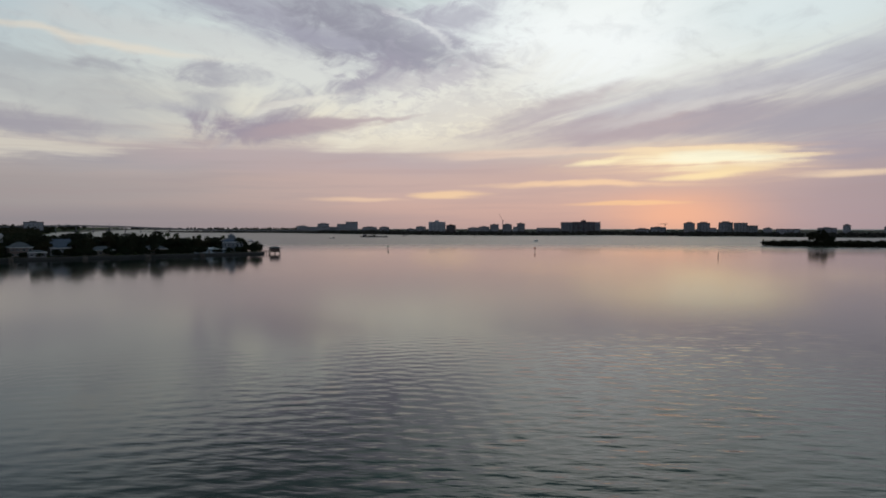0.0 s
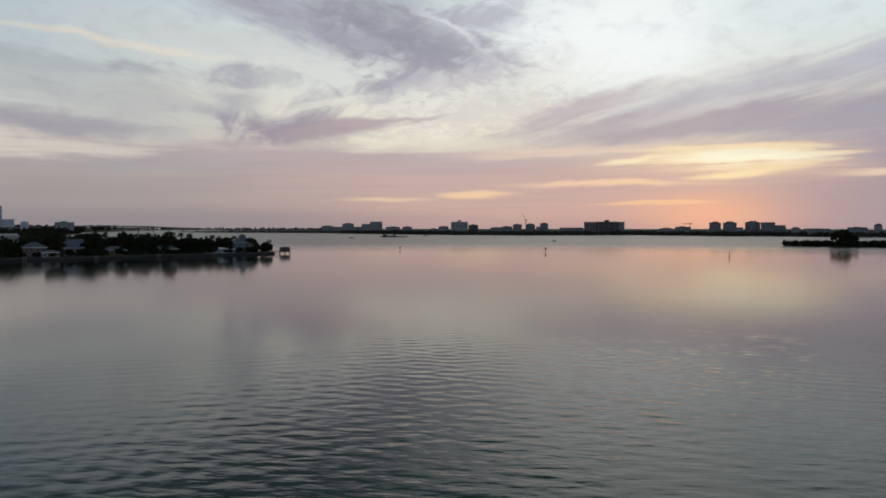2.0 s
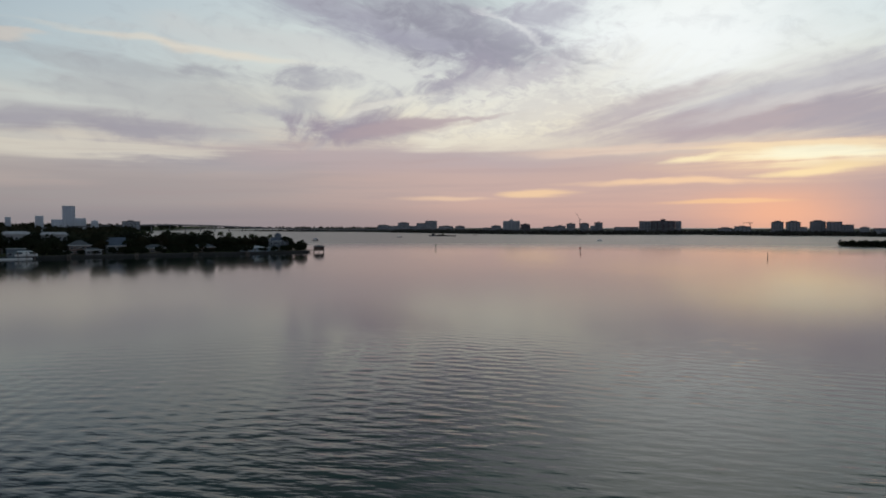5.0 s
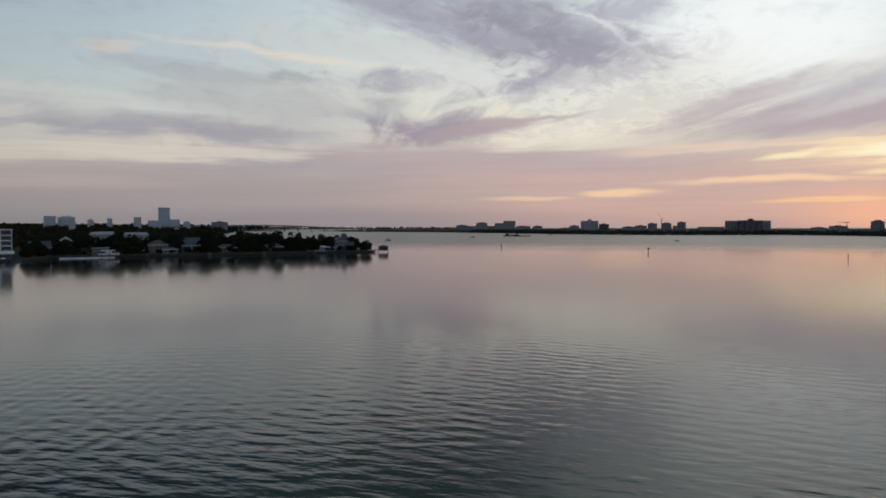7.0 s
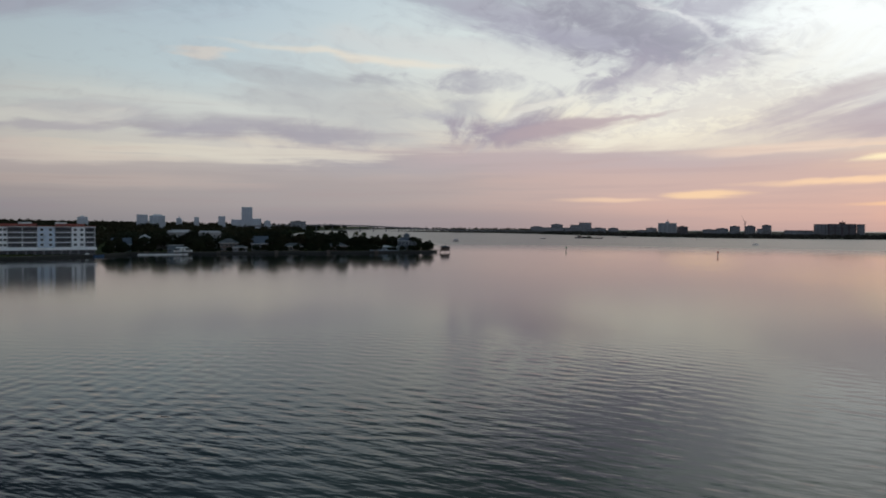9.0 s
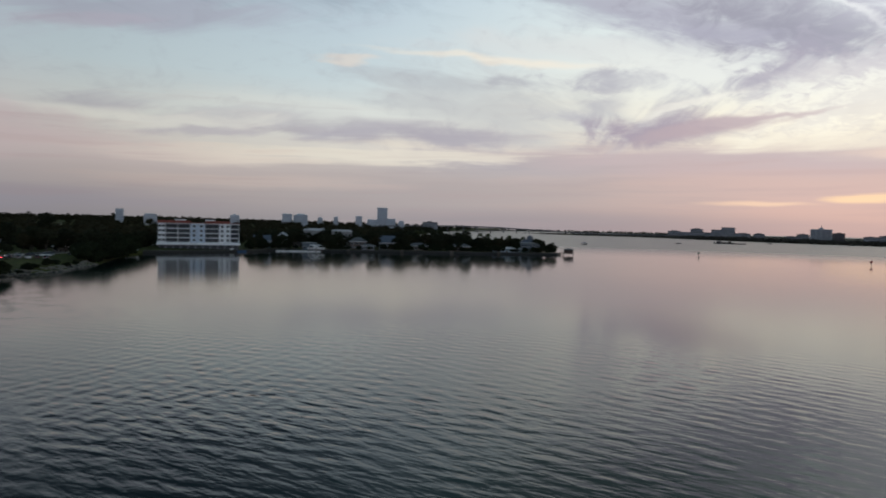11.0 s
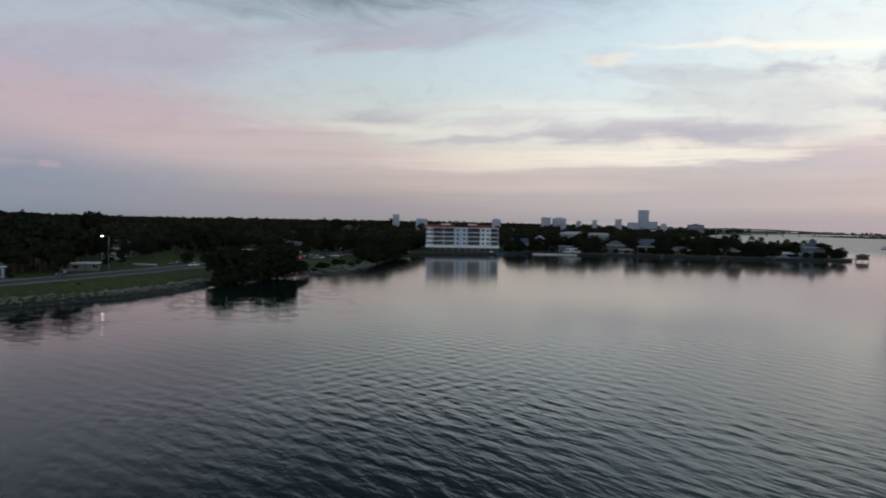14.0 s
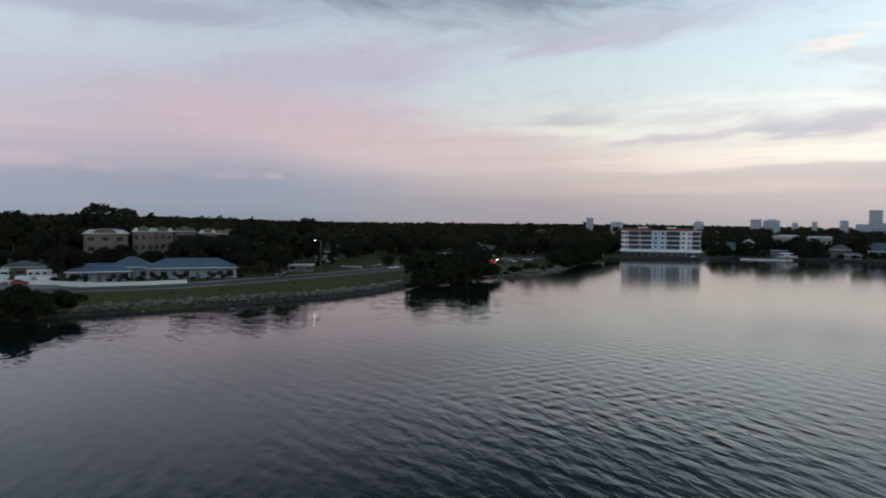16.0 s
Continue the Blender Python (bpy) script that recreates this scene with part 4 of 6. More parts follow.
# condominium block at the water: four storeys of balconies over a parking floor, red-edged roof
def condominium(x, y, rz):
    root = thing("condominium", x, y, 0.0, rz, "white condominium block with recessed balconies and red-tiled parapet over the water", "apartment building")
    L, D, z0, fh = 49.0, 20.0, 5.6, 2.95
    base = part("parking_floor", Solid().box(0.2, L - 0.2, 0.6, D, 1.2, 4.3), M_RECESS_SHADE, root, "grey parking floor with shade put into its colour")
    for i in range(11):
        px = 2.2 + i * (L - 4.4) / 10
        # dark glassy panels stand in for the shaded openings
        part("opening", Solid().box(px - 1.7, px + 1.7, 0.45, 0.66, 1.7, 3.9), M_GLASS, base)
    part("deck", Solid().box(-0.8, L + 0.8, -1.2, D, 4.1, 5.6), M_CONDO, root)
    # shafts that stand proud: x from, x to, with windows
    k = L / 53.5
    shafts = ((0, 4.7 * k, 2), (20.9 * k, 30.5 * k, 2), (40.1 * k, 47.6 * k, 2))
    part("core", Solid().box(0.4, L - 0.4, 3.0, D, z0, z0 + 4 * fh), M_RECESS_SHADE, root)
    for a, b, n in shafts:
        sh = part("shaft", Solid().box(a, b, 0.0 if b - a > 4.2 else 0.9, 5, z0, z0 + 4 * fh + 0.3), M_CONDO if n != 2 or a > 21 or a < 1 else M_CONDO_BLUE, root)
        for s in range(4):
            for i in range(n):
                wx = a + (b - a) * (i + 0.5) / n
                window(sh, wx, (0.0 if b - a > 4.2 else 0.9) - 0.01, z0 + s * fh + 0.9, 1.5, 1.35)
    bays = [(a * k, b * k) for a, b in ((4.7, 12.7), (12.8, 20.9), (30.5, 40.1), (47.6, 53.4))]
    for a, b in bays:
        for s in range(4):
            z = z0 + s * fh
            bal = part("balcony", Solid().box(a, b, 0.5, 3.0, z - 0.20, z + 0.26), M_CONDO, root)
            rail = Solid().box(a, b, 0.5, 0.58, z + 1.05, z + 1.13)
            for i in range(int((b - a) / 0.55) + 1):
                px = min(b - 0.05, a + 0.05 + i * 0.55)
                rail.box(px - 0.025, px + 0.025, 0.52, 0.56, z + 0.26, z + 1.05)
            part("railing", rail, M_RAIL, bal)
            part("glass_door", Solid().box(a + 0.7, b - 0.7, 2.93, 2.99, z + 0.2, z + 2.35), M_GLASS, bal)
        part("divider", Solid().box(b - 0.12, b + 0.12, 0.4, 3.0, z0, z0 + 4 * fh), M_CONDO, root)
    top = z0 + 4 * fh
    part("roof", Solid().box(-0.4, L + 0.4, -0.3, D + 0.4, top + 0.02, top + 0.5), M_CONDO, root)
    for a, b in ((-0.5, 9.4), (9.7, 19.0), (28.1, 43.4)):
        m = Solid()
        m.add([(a, -0.7, top + 0.5), (b, -0.7, top + 0.5), (b, 1.6, top + 0.5), (a, 1.6, top + 0.5), (a, 0.6, top + 2.1), (b, 0.6, top + 2.1), (b, 1.6, top + 2.1), (a, 1.6, top + 2.1)],
              [(3, 2, 1, 0), (4, 5, 6, 7), (0, 1, 5, 4), (1, 2, 6, 5), (2, 3, 7, 6), (3, 0, 4, 7)])
        part("mansard", m, M_ROOF_RED, root, "red clay-tiled parapet")
    part("mansard", Solid().box(19.1, 28.0, -0.3, 1.5, top + 0.5, top + 1.0), M_ROOF_RED, root, "red clay-tiled parapet")
    part("mansard", Solid().box(43.5, 49.5, 0.2, 1.5, top + 0.5, top + 0.9), M_ROOF_RED, root, "red clay-tiled parapet")
    for a, b in ((9.8, 16.4), (28.2, 34.2)):
        part("roof_house", Solid().box(a, b, 3, 8, top + 0.5, top + 3.0), M_WHITE, root, "white lift house on the roof")
    return root


condominium(-312.0, 284.0, 51.1)

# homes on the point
house(-296, 357, 50, 11, 9, 4.6, 4.4, "gable", M_DIM_BLUE, M_DIM_ROOF_BLUE, "two-storey home with a blue metal gable roof", 2, 3)
house(-291, 372, 45, 6, 8, 8.6, 2.6, "hip", M_DIM_WHITE, M_DIM_ROOF_WHITE, "narrow white two-storey home with a pale roof", 2, 2)
house(-290, 386, 45, 7, 8, 9.0, 2.4, "hip", M_STUCCO_G, M_DIM_ROOF_WHITE, "grey two-storey home with a pale roof", 3, 2)
house(-294, 408, 45, 16, 10, 11.8, 1.6, "flat", M_DIM_WHITE, M_DIM_ROOF_WHITE, "large pale home with a flat white roof above the trees", 3, 5)
house(-278, 422, 43, 15, 10, 11.6, 1.6, "flat", M_DIM_WHITE, M_DIM_ROOF_WHITE, "large pale home with a broad flat white roof", 3, 5)
house(-317, 436, 43, 14, 9, 12.2, 1.4, "flat", M_STUCCO_G, M_DIM_ROOF_WHITE, "grey home with a flat roof behind the canal front", 3, 4)
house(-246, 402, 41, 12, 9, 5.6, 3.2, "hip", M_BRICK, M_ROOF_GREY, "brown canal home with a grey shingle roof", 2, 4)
house(-230, 415, 39, 11, 9, 5.0, 5.4, "gable", M_STUCCO_G, M_DIM_ROOF_BLUE, "tall grey-blue home with a steep blue gable roof", 2, 4)
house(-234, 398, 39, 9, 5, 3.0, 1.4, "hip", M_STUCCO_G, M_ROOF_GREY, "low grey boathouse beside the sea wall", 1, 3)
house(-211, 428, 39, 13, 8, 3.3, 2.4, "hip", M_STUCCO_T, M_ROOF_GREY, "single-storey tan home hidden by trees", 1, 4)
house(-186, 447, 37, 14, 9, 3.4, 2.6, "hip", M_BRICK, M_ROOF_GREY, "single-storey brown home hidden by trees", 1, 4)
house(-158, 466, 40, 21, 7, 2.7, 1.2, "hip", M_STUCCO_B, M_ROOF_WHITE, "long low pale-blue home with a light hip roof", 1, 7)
villa = house(-147, 483, 30, 14, 9, 7.0, 3.2, "hip", M_DIM_BLUE, M_DIM_ROOF_BLUE, "two-storey villa with a roof lantern at the tip of the point", 2, 5, porch=1.6)
part("lantern", Solid().box(-2.0, 2.0, 2.5, 6.5, 9.0, 11.2), M_DIM_BLUE, villa)
part("lantern_roof", Solid().hip(-2.0, 2.0, 2.5, 6.5, 11.2, 13.0, None, 0.5), M_DIM_ROOF_BLUE, villa)
house(-262, 352 + 16, 44, 9.5, 4, 4.6, 0.5, "shed", M_DIM_BLUE, M_DIM_ROOF_WHITE, "boat shelter with a flat white roof", 1, 3, door=False)

# homes and town houses along the shore road
house(-166, 14, 89, 27, 11, 3.3, 3.0, "hip", M_STUCCO_B, M_ROOF_BLUE, "long single-storey home with pale blue walls and a blue hip roof", 1, 8, porch=1.8, win_h=1.5)
house(-158, -12, 96, 17, 9, 3.0, 2.4, "hip", M_STUCCO_B, M_ROOF_BLUE, "low pale-blue house with white eaves behind the garden wall", 1, 5, porch=2.4, win_h=1.6, win_w=2.2)
house(-169, -4, 90, 12, 10, 3.6, 3.2, "hip", M_STUCCO_B, M_ROOF_BLUE, "pale-blue house wing with a blue hip roof", 1, 3, porch=1.6, win_h=1.5, win_w=2.4)
house(-186, -36, 100, 11, 9, 3.0, 2.0, "hip", M_BRICK, M_ROOF_GREY, "dark single-storey house with a grey roof", 1, 4)
house(-188, 51, 78, 11.5, 7, 2.4, 0.6, "shed", M_STUCCO_G, M_ROOF_WHITE, "low garage with a pale flat roof beside the lawn", 1, 4)
for tx, ty, tw, th, rm in ((-266, -19, 17, 12.6, M_ROOF_WHITE), (-273, -4, 9, 12.2, M_ROOF_WHITE), (-284, 4, 9, 12.0, M_ROOF_WHITE), (-288, 14, 9, 12.2, M_ROOF_GREY), (-279, 24, 7, 11.6, M_ROOF_WHITE), (-275, 33, 11, 11.4, M_ROOF_ORANGE)):
    th += 1.3 if ty > -10 else 0.0
    town = house(tx, ty, 90, tw, 11, th, 2.2, "hip", M_STUCCO_T, rm, "three-storey tan town house, " + ("orange tiled roof" if rm is M_ROOF_ORANGE else "grey roof" if rm is M_ROOF_GREY else "white roof"), 3, 3, group="row of town houses", win_h=2.2, win_w=2.8)
    # curved gable over the middle bay, and a recessed loggia below it
    g, gw = Solid(), tw * 0.26
    arc = [(gw * math.cos(math.pi * j / 8), th + 0.3 + 2.3 * math.sin(math.pi * j / 8)) for j in range(9)]
    g.add([(u, -0.5, v) for u, v in arc] + [(u, 0.1, v) for u, v in arc], [tuple(range(9)), tuple(range(17, 8, -1))] + [(j, j + 9, (j + 1) % 9 + 9, (j + 1) % 9) for j in range(9)])
    part("gable_front", g, M_STUCCO_T, town)
    for sx in (-tw * 0.36, tw * 0.36):
        part("roof_ridge", Solid().hip(sx - tw * 0.12, sx + tw * 0.12, 0.4, 6.5, th + 0.5, th + 2.0, None, 0.35), rm, town)
house(-254, 75, 80, 10, 8, 5.0, 3.4, "gable", M_STUCCO_W, M_ROOF_GREY, "white two-storey house behind the lawn", 2, 3)
house(-272, 82, 78, 14, 8, 5.6, 1.8, "hip", M_STUCCO_G, M_ROOF_GREY, "grey two-storey house with a grey roof among trees", 2, 4)
house(-251, 137, 68, 11, 7, 3.6, 0.6, "shed", M_STUCCO_W, M_ROOF_WHITE, "low white building at the edge of the woods", 1, 3)
house(-294, 178, 64, 8, 7, 4.4, 2.2, "gable", M_STUCCO_W, M_ROOF_GREY, "small white house near the parked cars", 2, 2)
house(-281, 206, 60, 9, 6, 2.6, 0.6, "shed", M_STUCCO_T, M_ROOF_WHITE, "low pale shed by the trees", 1, 3)
house(-306, 262, 58, 7, 5, 3.0, 1.2, "hip", M_STUCCO_W, M_ROOF_WHITE, "white gatehouse beside the condominium", 1, 2)

# white garden wall along the pavement
wall = thing("garden_wall", -140, -2, float(ground_z(-140, -2)), 0, "low white-painted garden wall beside the pavement", "wall")
gline = divided(np.array([(-152, -34), (-147, -22), (-139.5, -11), (-140, 0), (-144, 12)], float), 3.5)
for a, b in zip(gline[:-1], gline[1:]):
    m, w = (a + b) / 2, np.linalg.norm(b - a)
    for nm, sd in (("panel", Solid().box(-w / 2, w / 2, -0.1, 0.1, -0.4, 1.05)), ("coping", Solid().box(-w / 2, w / 2, -0.17, 0.17, 1.05, 1.15))):
        part(nm, sd, M_WHITE, wall).matrix_basis = wall.matrix_basis.inverted() @ pose(m[0], m[1], wall.location.z + 0.2, 0, 0, math.degrees(math.atan2(b[1] - a[1], b[0] - a[0])))

# ---------------------------------------------------------------- skyline
def tower_block(x, y, rz, w, top, walls, label, depth=18.0, roof="house", bands=True, ground=1.2):
    """A far apartment tower: body, floor bands, roof house."""
    root = thing("apartment_tower", x, y, ground, rz, label, "apartment building", "skyline across the bay")
    h = top - ground
    hh = h if roof == "flat" else h * 0.93
    s = Solid().box(-w / 2, w / 2, 0, depth, -2, hh)
    part("body", s, walls, root)
    n = max(2, int(hh / 3.1))
    if bands:
        for i in range(1, n):
            z = hh * i / n
            part("floor_band", Solid().box(-w / 2 - 0.9, w / 2 + 0.9, -1.3, depth + 1.3, z - 0.35, z + 0.55), M_FAR_SLAB if walls is M_FAR else walls, root)
            part("window_band", Solid().box(-w / 2 + 1.2, w / 2 - 1.2, -0.12, 0.06, z + 0.75, z + 2.3), M_CITY_GLASS if walls is M_CITY else M_FAR_GLASS, root)
    if w > 19 and bands:
        for i in range(5):
            px = -w / 2 + w * i / 4
            part("rib", Solid().box(px - 0.8, px + 0.8, -1.6, 0.0, 0, hh), walls, root)
    part("parapet", Solid().box(-w / 2 - 0.4, w / 2 + 0.4, -0.4, depth + 0.4, hh, hh + 0.9), walls, root)
    if roof == "house":
        part("roof_house", Solid().box(-w * 0.2, w * 0.16, depth * 0.3, depth * 0.7, hh + 0.9, h + 1.0), walls, root)
    elif roof == "dome":
        part("roof_house", Solid().box(-w * 0.34, w * 0.34, depth * 0.1, depth * 0.9, hh + 0.9, h + 1.5, w * 0.12), walls, root)
    elif roof == "mast":
        part("roof_house", Solid().box(-w * 0.12, w * 0.1, depth * 0.3, depth * 0.7, hh + 0.9, h + 2.5), walls, root)
        part("mast", Solid().tube((0, depth / 2, h + 2.5), (0, depth / 2, h + 6.5), 0.5, 0.3, 6), M_FAR, root)
    return root


grey = "grey apartment tower on the far shore"
tower_block(-969, 1634, 31, 40, 30.1, M_FAR, "broad grey slab building by the bridge", roof="house")
tower_block(-559, 2743, 12, 44, 20.0, M_FAR, grey, roof="dome")
tower_block(-479, 2759, 10, 44, 30.0, M_FAR, "grey tower with a rounded top far across the bay", roof="dome")
tower_block(-469, 2709, 10, 120, 15.6, M_FAR, "long low grey building far across the bay", roof="flat")
tower_block(-392, 2671, 8, 35, 26.7, M_FAR, grey, roof="flat")
tower_block(-354, 2677, 8, 45, 35.5, M_FAR, "tall flat-topped grey tower far across the bay", roof="flat")
tower_block(-211, 1989, 6, 40, 16.9, M_FAR, grey, roof="dome")
tower_block(-170, 1993, 5, 26, 16.9, M_FAR, grey, roof="dome")
tower_block(-90, 1948, 3, 24, 12.2, M_FAR, grey)
tower_block(-61, 1899, 2, 25, 18.7, M_FAR, grey)
tower_block(-15, 1750, 0, 41, 31.7, M_FAR_PALE, "pale blue-white tower with a roof mast on the far shore", roof="mast")
tower_block(20, 1720, -1, 22, 23.0, M_FAR_DARK, "dark brown tower beside the pale one", roof="house")
tower_block(80, 1798, -3, 29, 15.9, M_FAR, grey)
tower_block(110, 1847, -3, 27, 18.8, M_FAR, grey)
tower_block(141, 1895, -4, 22, 25.0, M_FAR, grey)
tower_block(176, 1892, -5, 23, 25.0, M_FAR, grey, roof="dome")
tower_block(213, 1888, -6, 20, 28.1, M_FAR, grey)
tower_block(196, 1870, -6, 12, 17.3, M_FAR, grey, roof="flat")
tower_block(271, 1779, -9, 58, 14.6, M_FAR, "long low grey building on the far shore", roof="flat")
tower_block(311, 1732, -10, 29, 29.0, M_FAR, grey, roof="flat")
tower_block(343, 1685, -12, 51, 31.5, M_FAR_DARK, "broad dark slab tower standing over the far shore", depth=22, roof="mast")
tower_block(380, 1698, -13, 14, 28.9, M_FAR, grey, roof="flat")
tower_block(449, 1556, -16, 28, 14.2, M_FAR, grey, roof="dome")
tower_block(488, 1566, -17, 32, 18.0, M_FAR, grey)
tower_block(571, 1601, -20, 23, 28.5, M_FAR, "grey twin tower with a stepped top", roof="dome")
tower_block(600, 1590, -21, 27, 28.5, M_FAR, "grey twin tower with a stepped top", roof="dome")
tower_block(601, 1536, -21, 14, 15.6, M_FAR, grey, roof="flat")
tower_block(644, 1573, -22, 29, 29.7, M_FAR, grey, roof="dome")
tower_block(665, 1543, -23, 27, 27.0, M_FAR, grey, roof="flat")
tower_block(695, 1551, -24, 21, 20.7, M_FAR, grey, roof="flat")
tower_block(702, 1493, -25, 17, 15.8, M_FAR, grey, roof="dome")
tower_block(715, 1431, -27, 44, 13.7, M_FAR, "long low grey building on the far shore", roof="flat")
tower_block(778, 1398, -29, 33, 17.3, M_FAR, grey)
tower_block(808, 1381, -30, 13, 23.0, M_FAR, "slim grey tower on the far shore", roof="dome")
tower_block(876, 1339, -33, 32, 18.6, M_FAR, grey, roof="flat")
city = "downtown tower above the trees, tinted grey-blue for haze"
for x, y, rz, w, top, rf in ((-1334, 1451, 44, 26, 43.2, "flat"), (-1341, 1513, 43, 39, 44.0, "dome"), (-1332, 1588, 41, 15, 37.2, "mast"), (-1329, 1657, 40, 13, 39.3, "flat"), (-1243, 1662, 38, 19, 42.3, "flat"),
                             (-1149, 1607, 37, 29, 32.3, "flat"), (-1252, 1842, 35, 27, 37.4, "flat"), (-1082, 1655, 34, 17, 30.9, "house"), (-1184, 835, 57, 14, 38.6, "flat"), (-1126, 1074, 48, 19, 34.2, "house"), (-1112, 852, 54, 22, 29.8, "flat")):
    tower_block(x, y, rz, w, top, M_CITY, city, roof=rf, ground=float(ground_z(x, y)))
tower_block(-1305, 1865, 36, 32, 74.3, M_CITY, "tallest slim downtown tower, grey with vertical ribs", roof="flat", ground=float(ground_z(-1305, 1865)))

def crane(x, y, h, reach, turn, tilt):
    root = thing("tower_crane", x, y, 1.2, turn, "thin construction crane over the far roofs", "crane")
    part("mast", Solid().box(-0.7, 0.7, -0.7, 0.7, 0, h), M_FAR, root)
    part("jib", Solid().tube((0, 0, h), (reach, 0, h + reach * tilt), 0.6, 0.35, 4), M_FAR, root)
    part("counter_jib", Solid().box(-reach * 0.3, 0, -0.5, 0.5, h - 0.6, h + 0.6), M_FAR, root)


crane(164, 1893, 34, 18, 120, 1.0)
crane(505, 1571, 24, 16, 160, 0.0)

# high bridge: deck on piers, falling to the causeway
bridge = thing("bridge", -1000, 1735, 0, 0, "long grey concrete bridge rising over the channel", "bridge")
deck = np.array([(-1190, 1590, 13), (-1080, 1665, 18.6), (-1000, 1735, 20.6), (-962, 1810, 21.4), (-915, 1940, 19.4), (-829, 2090, 12.8), (-775, 2165, 8.8), (-690, 2255, 6.0), (-600, 2330, 5.2), (-420, 2440, 5.0), (-260, 2520, 5.0)], float)
pts = divided(deck, 24.0)
s = Solid()
for i, (a, b) in enumerate(zip(pts[:-1], pts[1:])):
    wv = np.array([-(b - a)[1], (b - a)[0]])
    wv = wv / np.linalg.norm(wv) * 6
    q = [(a[0] + wv[0], a[1] + wv[1], a[2]), (a[0] - wv[0], a[1] - wv[1], a[2]), (b[0] - wv[0], b[1] - wv[1], b[2]), (b[0] + wv[0], b[1] + wv[1], b[2])]
    s.add(q + [(x, y, z - 3.4) for x, y, z in q], [(0, 1, 2, 3), (7, 6, 5, 4), (0, 3, 7, 4), (1, 5, 6, 2)])
me = part("deck", s, M_FAR, bridge)
me.matrix_basis = bridge.matrix_basis.inverted()
for p in pts[::2]:
    o = part("pier", Solid().box(-1.2, 1.2, -3, 3, -2, p[2] - 3.3), M_FAR, bridge)
    o.matrix_basis = bridge.matrix_basis.inverted() @ pose(p[0], p[1], 0, 0, 0, 30)
for p in pts[1::5]:
    part("lamp_post", Solid().tube((0, 0, 0), (0, 0, 6), 0.25, 0.15, 5), M_FAR, bridge).matrix_basis = bridge.matrix_basis.inverted() @ pose(p[0], p[1], p[2])

# ---------------------------------------------------------------- on the water
# pier and pavilion at the tip of the point
pier = thing("pier", -128.6, 488.5, 0, 20, "weathered timber pier with a roofed boat platform at its end", "pier")
for i in range(14):
    part("plank", Solid().box(0.4 * i + 0.02, 0.4 * i + 0.38, -0.9, 0.9, 1.30, 1.40), M_WOOD, pier)
for i in range(4):
    for sgn in (-1, 1):
        part("pile", Solid().tube((0.4 + 1.6 * i, 0.8 * sgn, -2), (0.4 + 1.6 * i, 0.8 * sgn, 2.6), 0.17, 0.15, 8), M_WOOD, pier)
part("railing", Solid().box(0.2, 5.4, -0.9, -0.82, 2.3, 2.42).box(0.2, 5.4, -0.9, -0.82, 1.8, 1.88), M_WOOD, pier)
part("platform", Solid().box(5.6, 13.0, -3.2, 3.2, 1.25, 1.45), M_WOOD, pier)
for px in (5.9, 9.3, 12.7):
    for py in (-2.9, 2.9):
        part("pile", Solid().tube((px, py, -2), (px, py, 4.2), 0.2, 0.17, 8), M_WOOD, pier)
part("roof", Solid().hip(5.6, 13.0, -3.2, 3.2, 4.1, 5.3, None, 0.4), M_ROOF_GREY, pier)
part("railing", Solid().box(5.7, 12.9, -3.15, -3.05, 2.3, 2.42).box(5.7, 12.9, -3.15, -3.05, 1.8, 1.88), M_WOOD, pier)
part("locker", Solid().box(6.2, 12.4, -2.2, 2.4, 1.45, 3.9, 0.15), M_BRICK, pier, "reddish-brown boarded boat store")


def marker(x, y, h, board, label):
    root = thing("channel_marker", x, y, 0, -math.degrees(math.atan2(x - 30, y)), label, "channel marker", "channel markers in the bay")
    part("pile", Solid().tube((0, 0, -3), (0, 0, h), 0.24, 0.2, 10), M_WOOD, root)
    if board:
        part("board", Solid().box(-0.65, 0.65, -0.3, -0.22, h - 1.0, h + 0.3), board, root)
        part("board", Solid().box(-0.65, 0.65, 0.22, 0.3, h - 1.0, h + 0.3), board, root)
    return root


marker(-47, 590, 2.7, M_SIGN_GREEN, "timber channel marker with a dark square board")
marker(71, 533, 3.0, M_SIGN_RED, "slim timber channel marker with a small board")
marker(176, 441, 3.4, None, "bare timber pile standing in the bay")
marker(54, 1171, 3.0, M_WHITE, "distant pale marker in the bay")


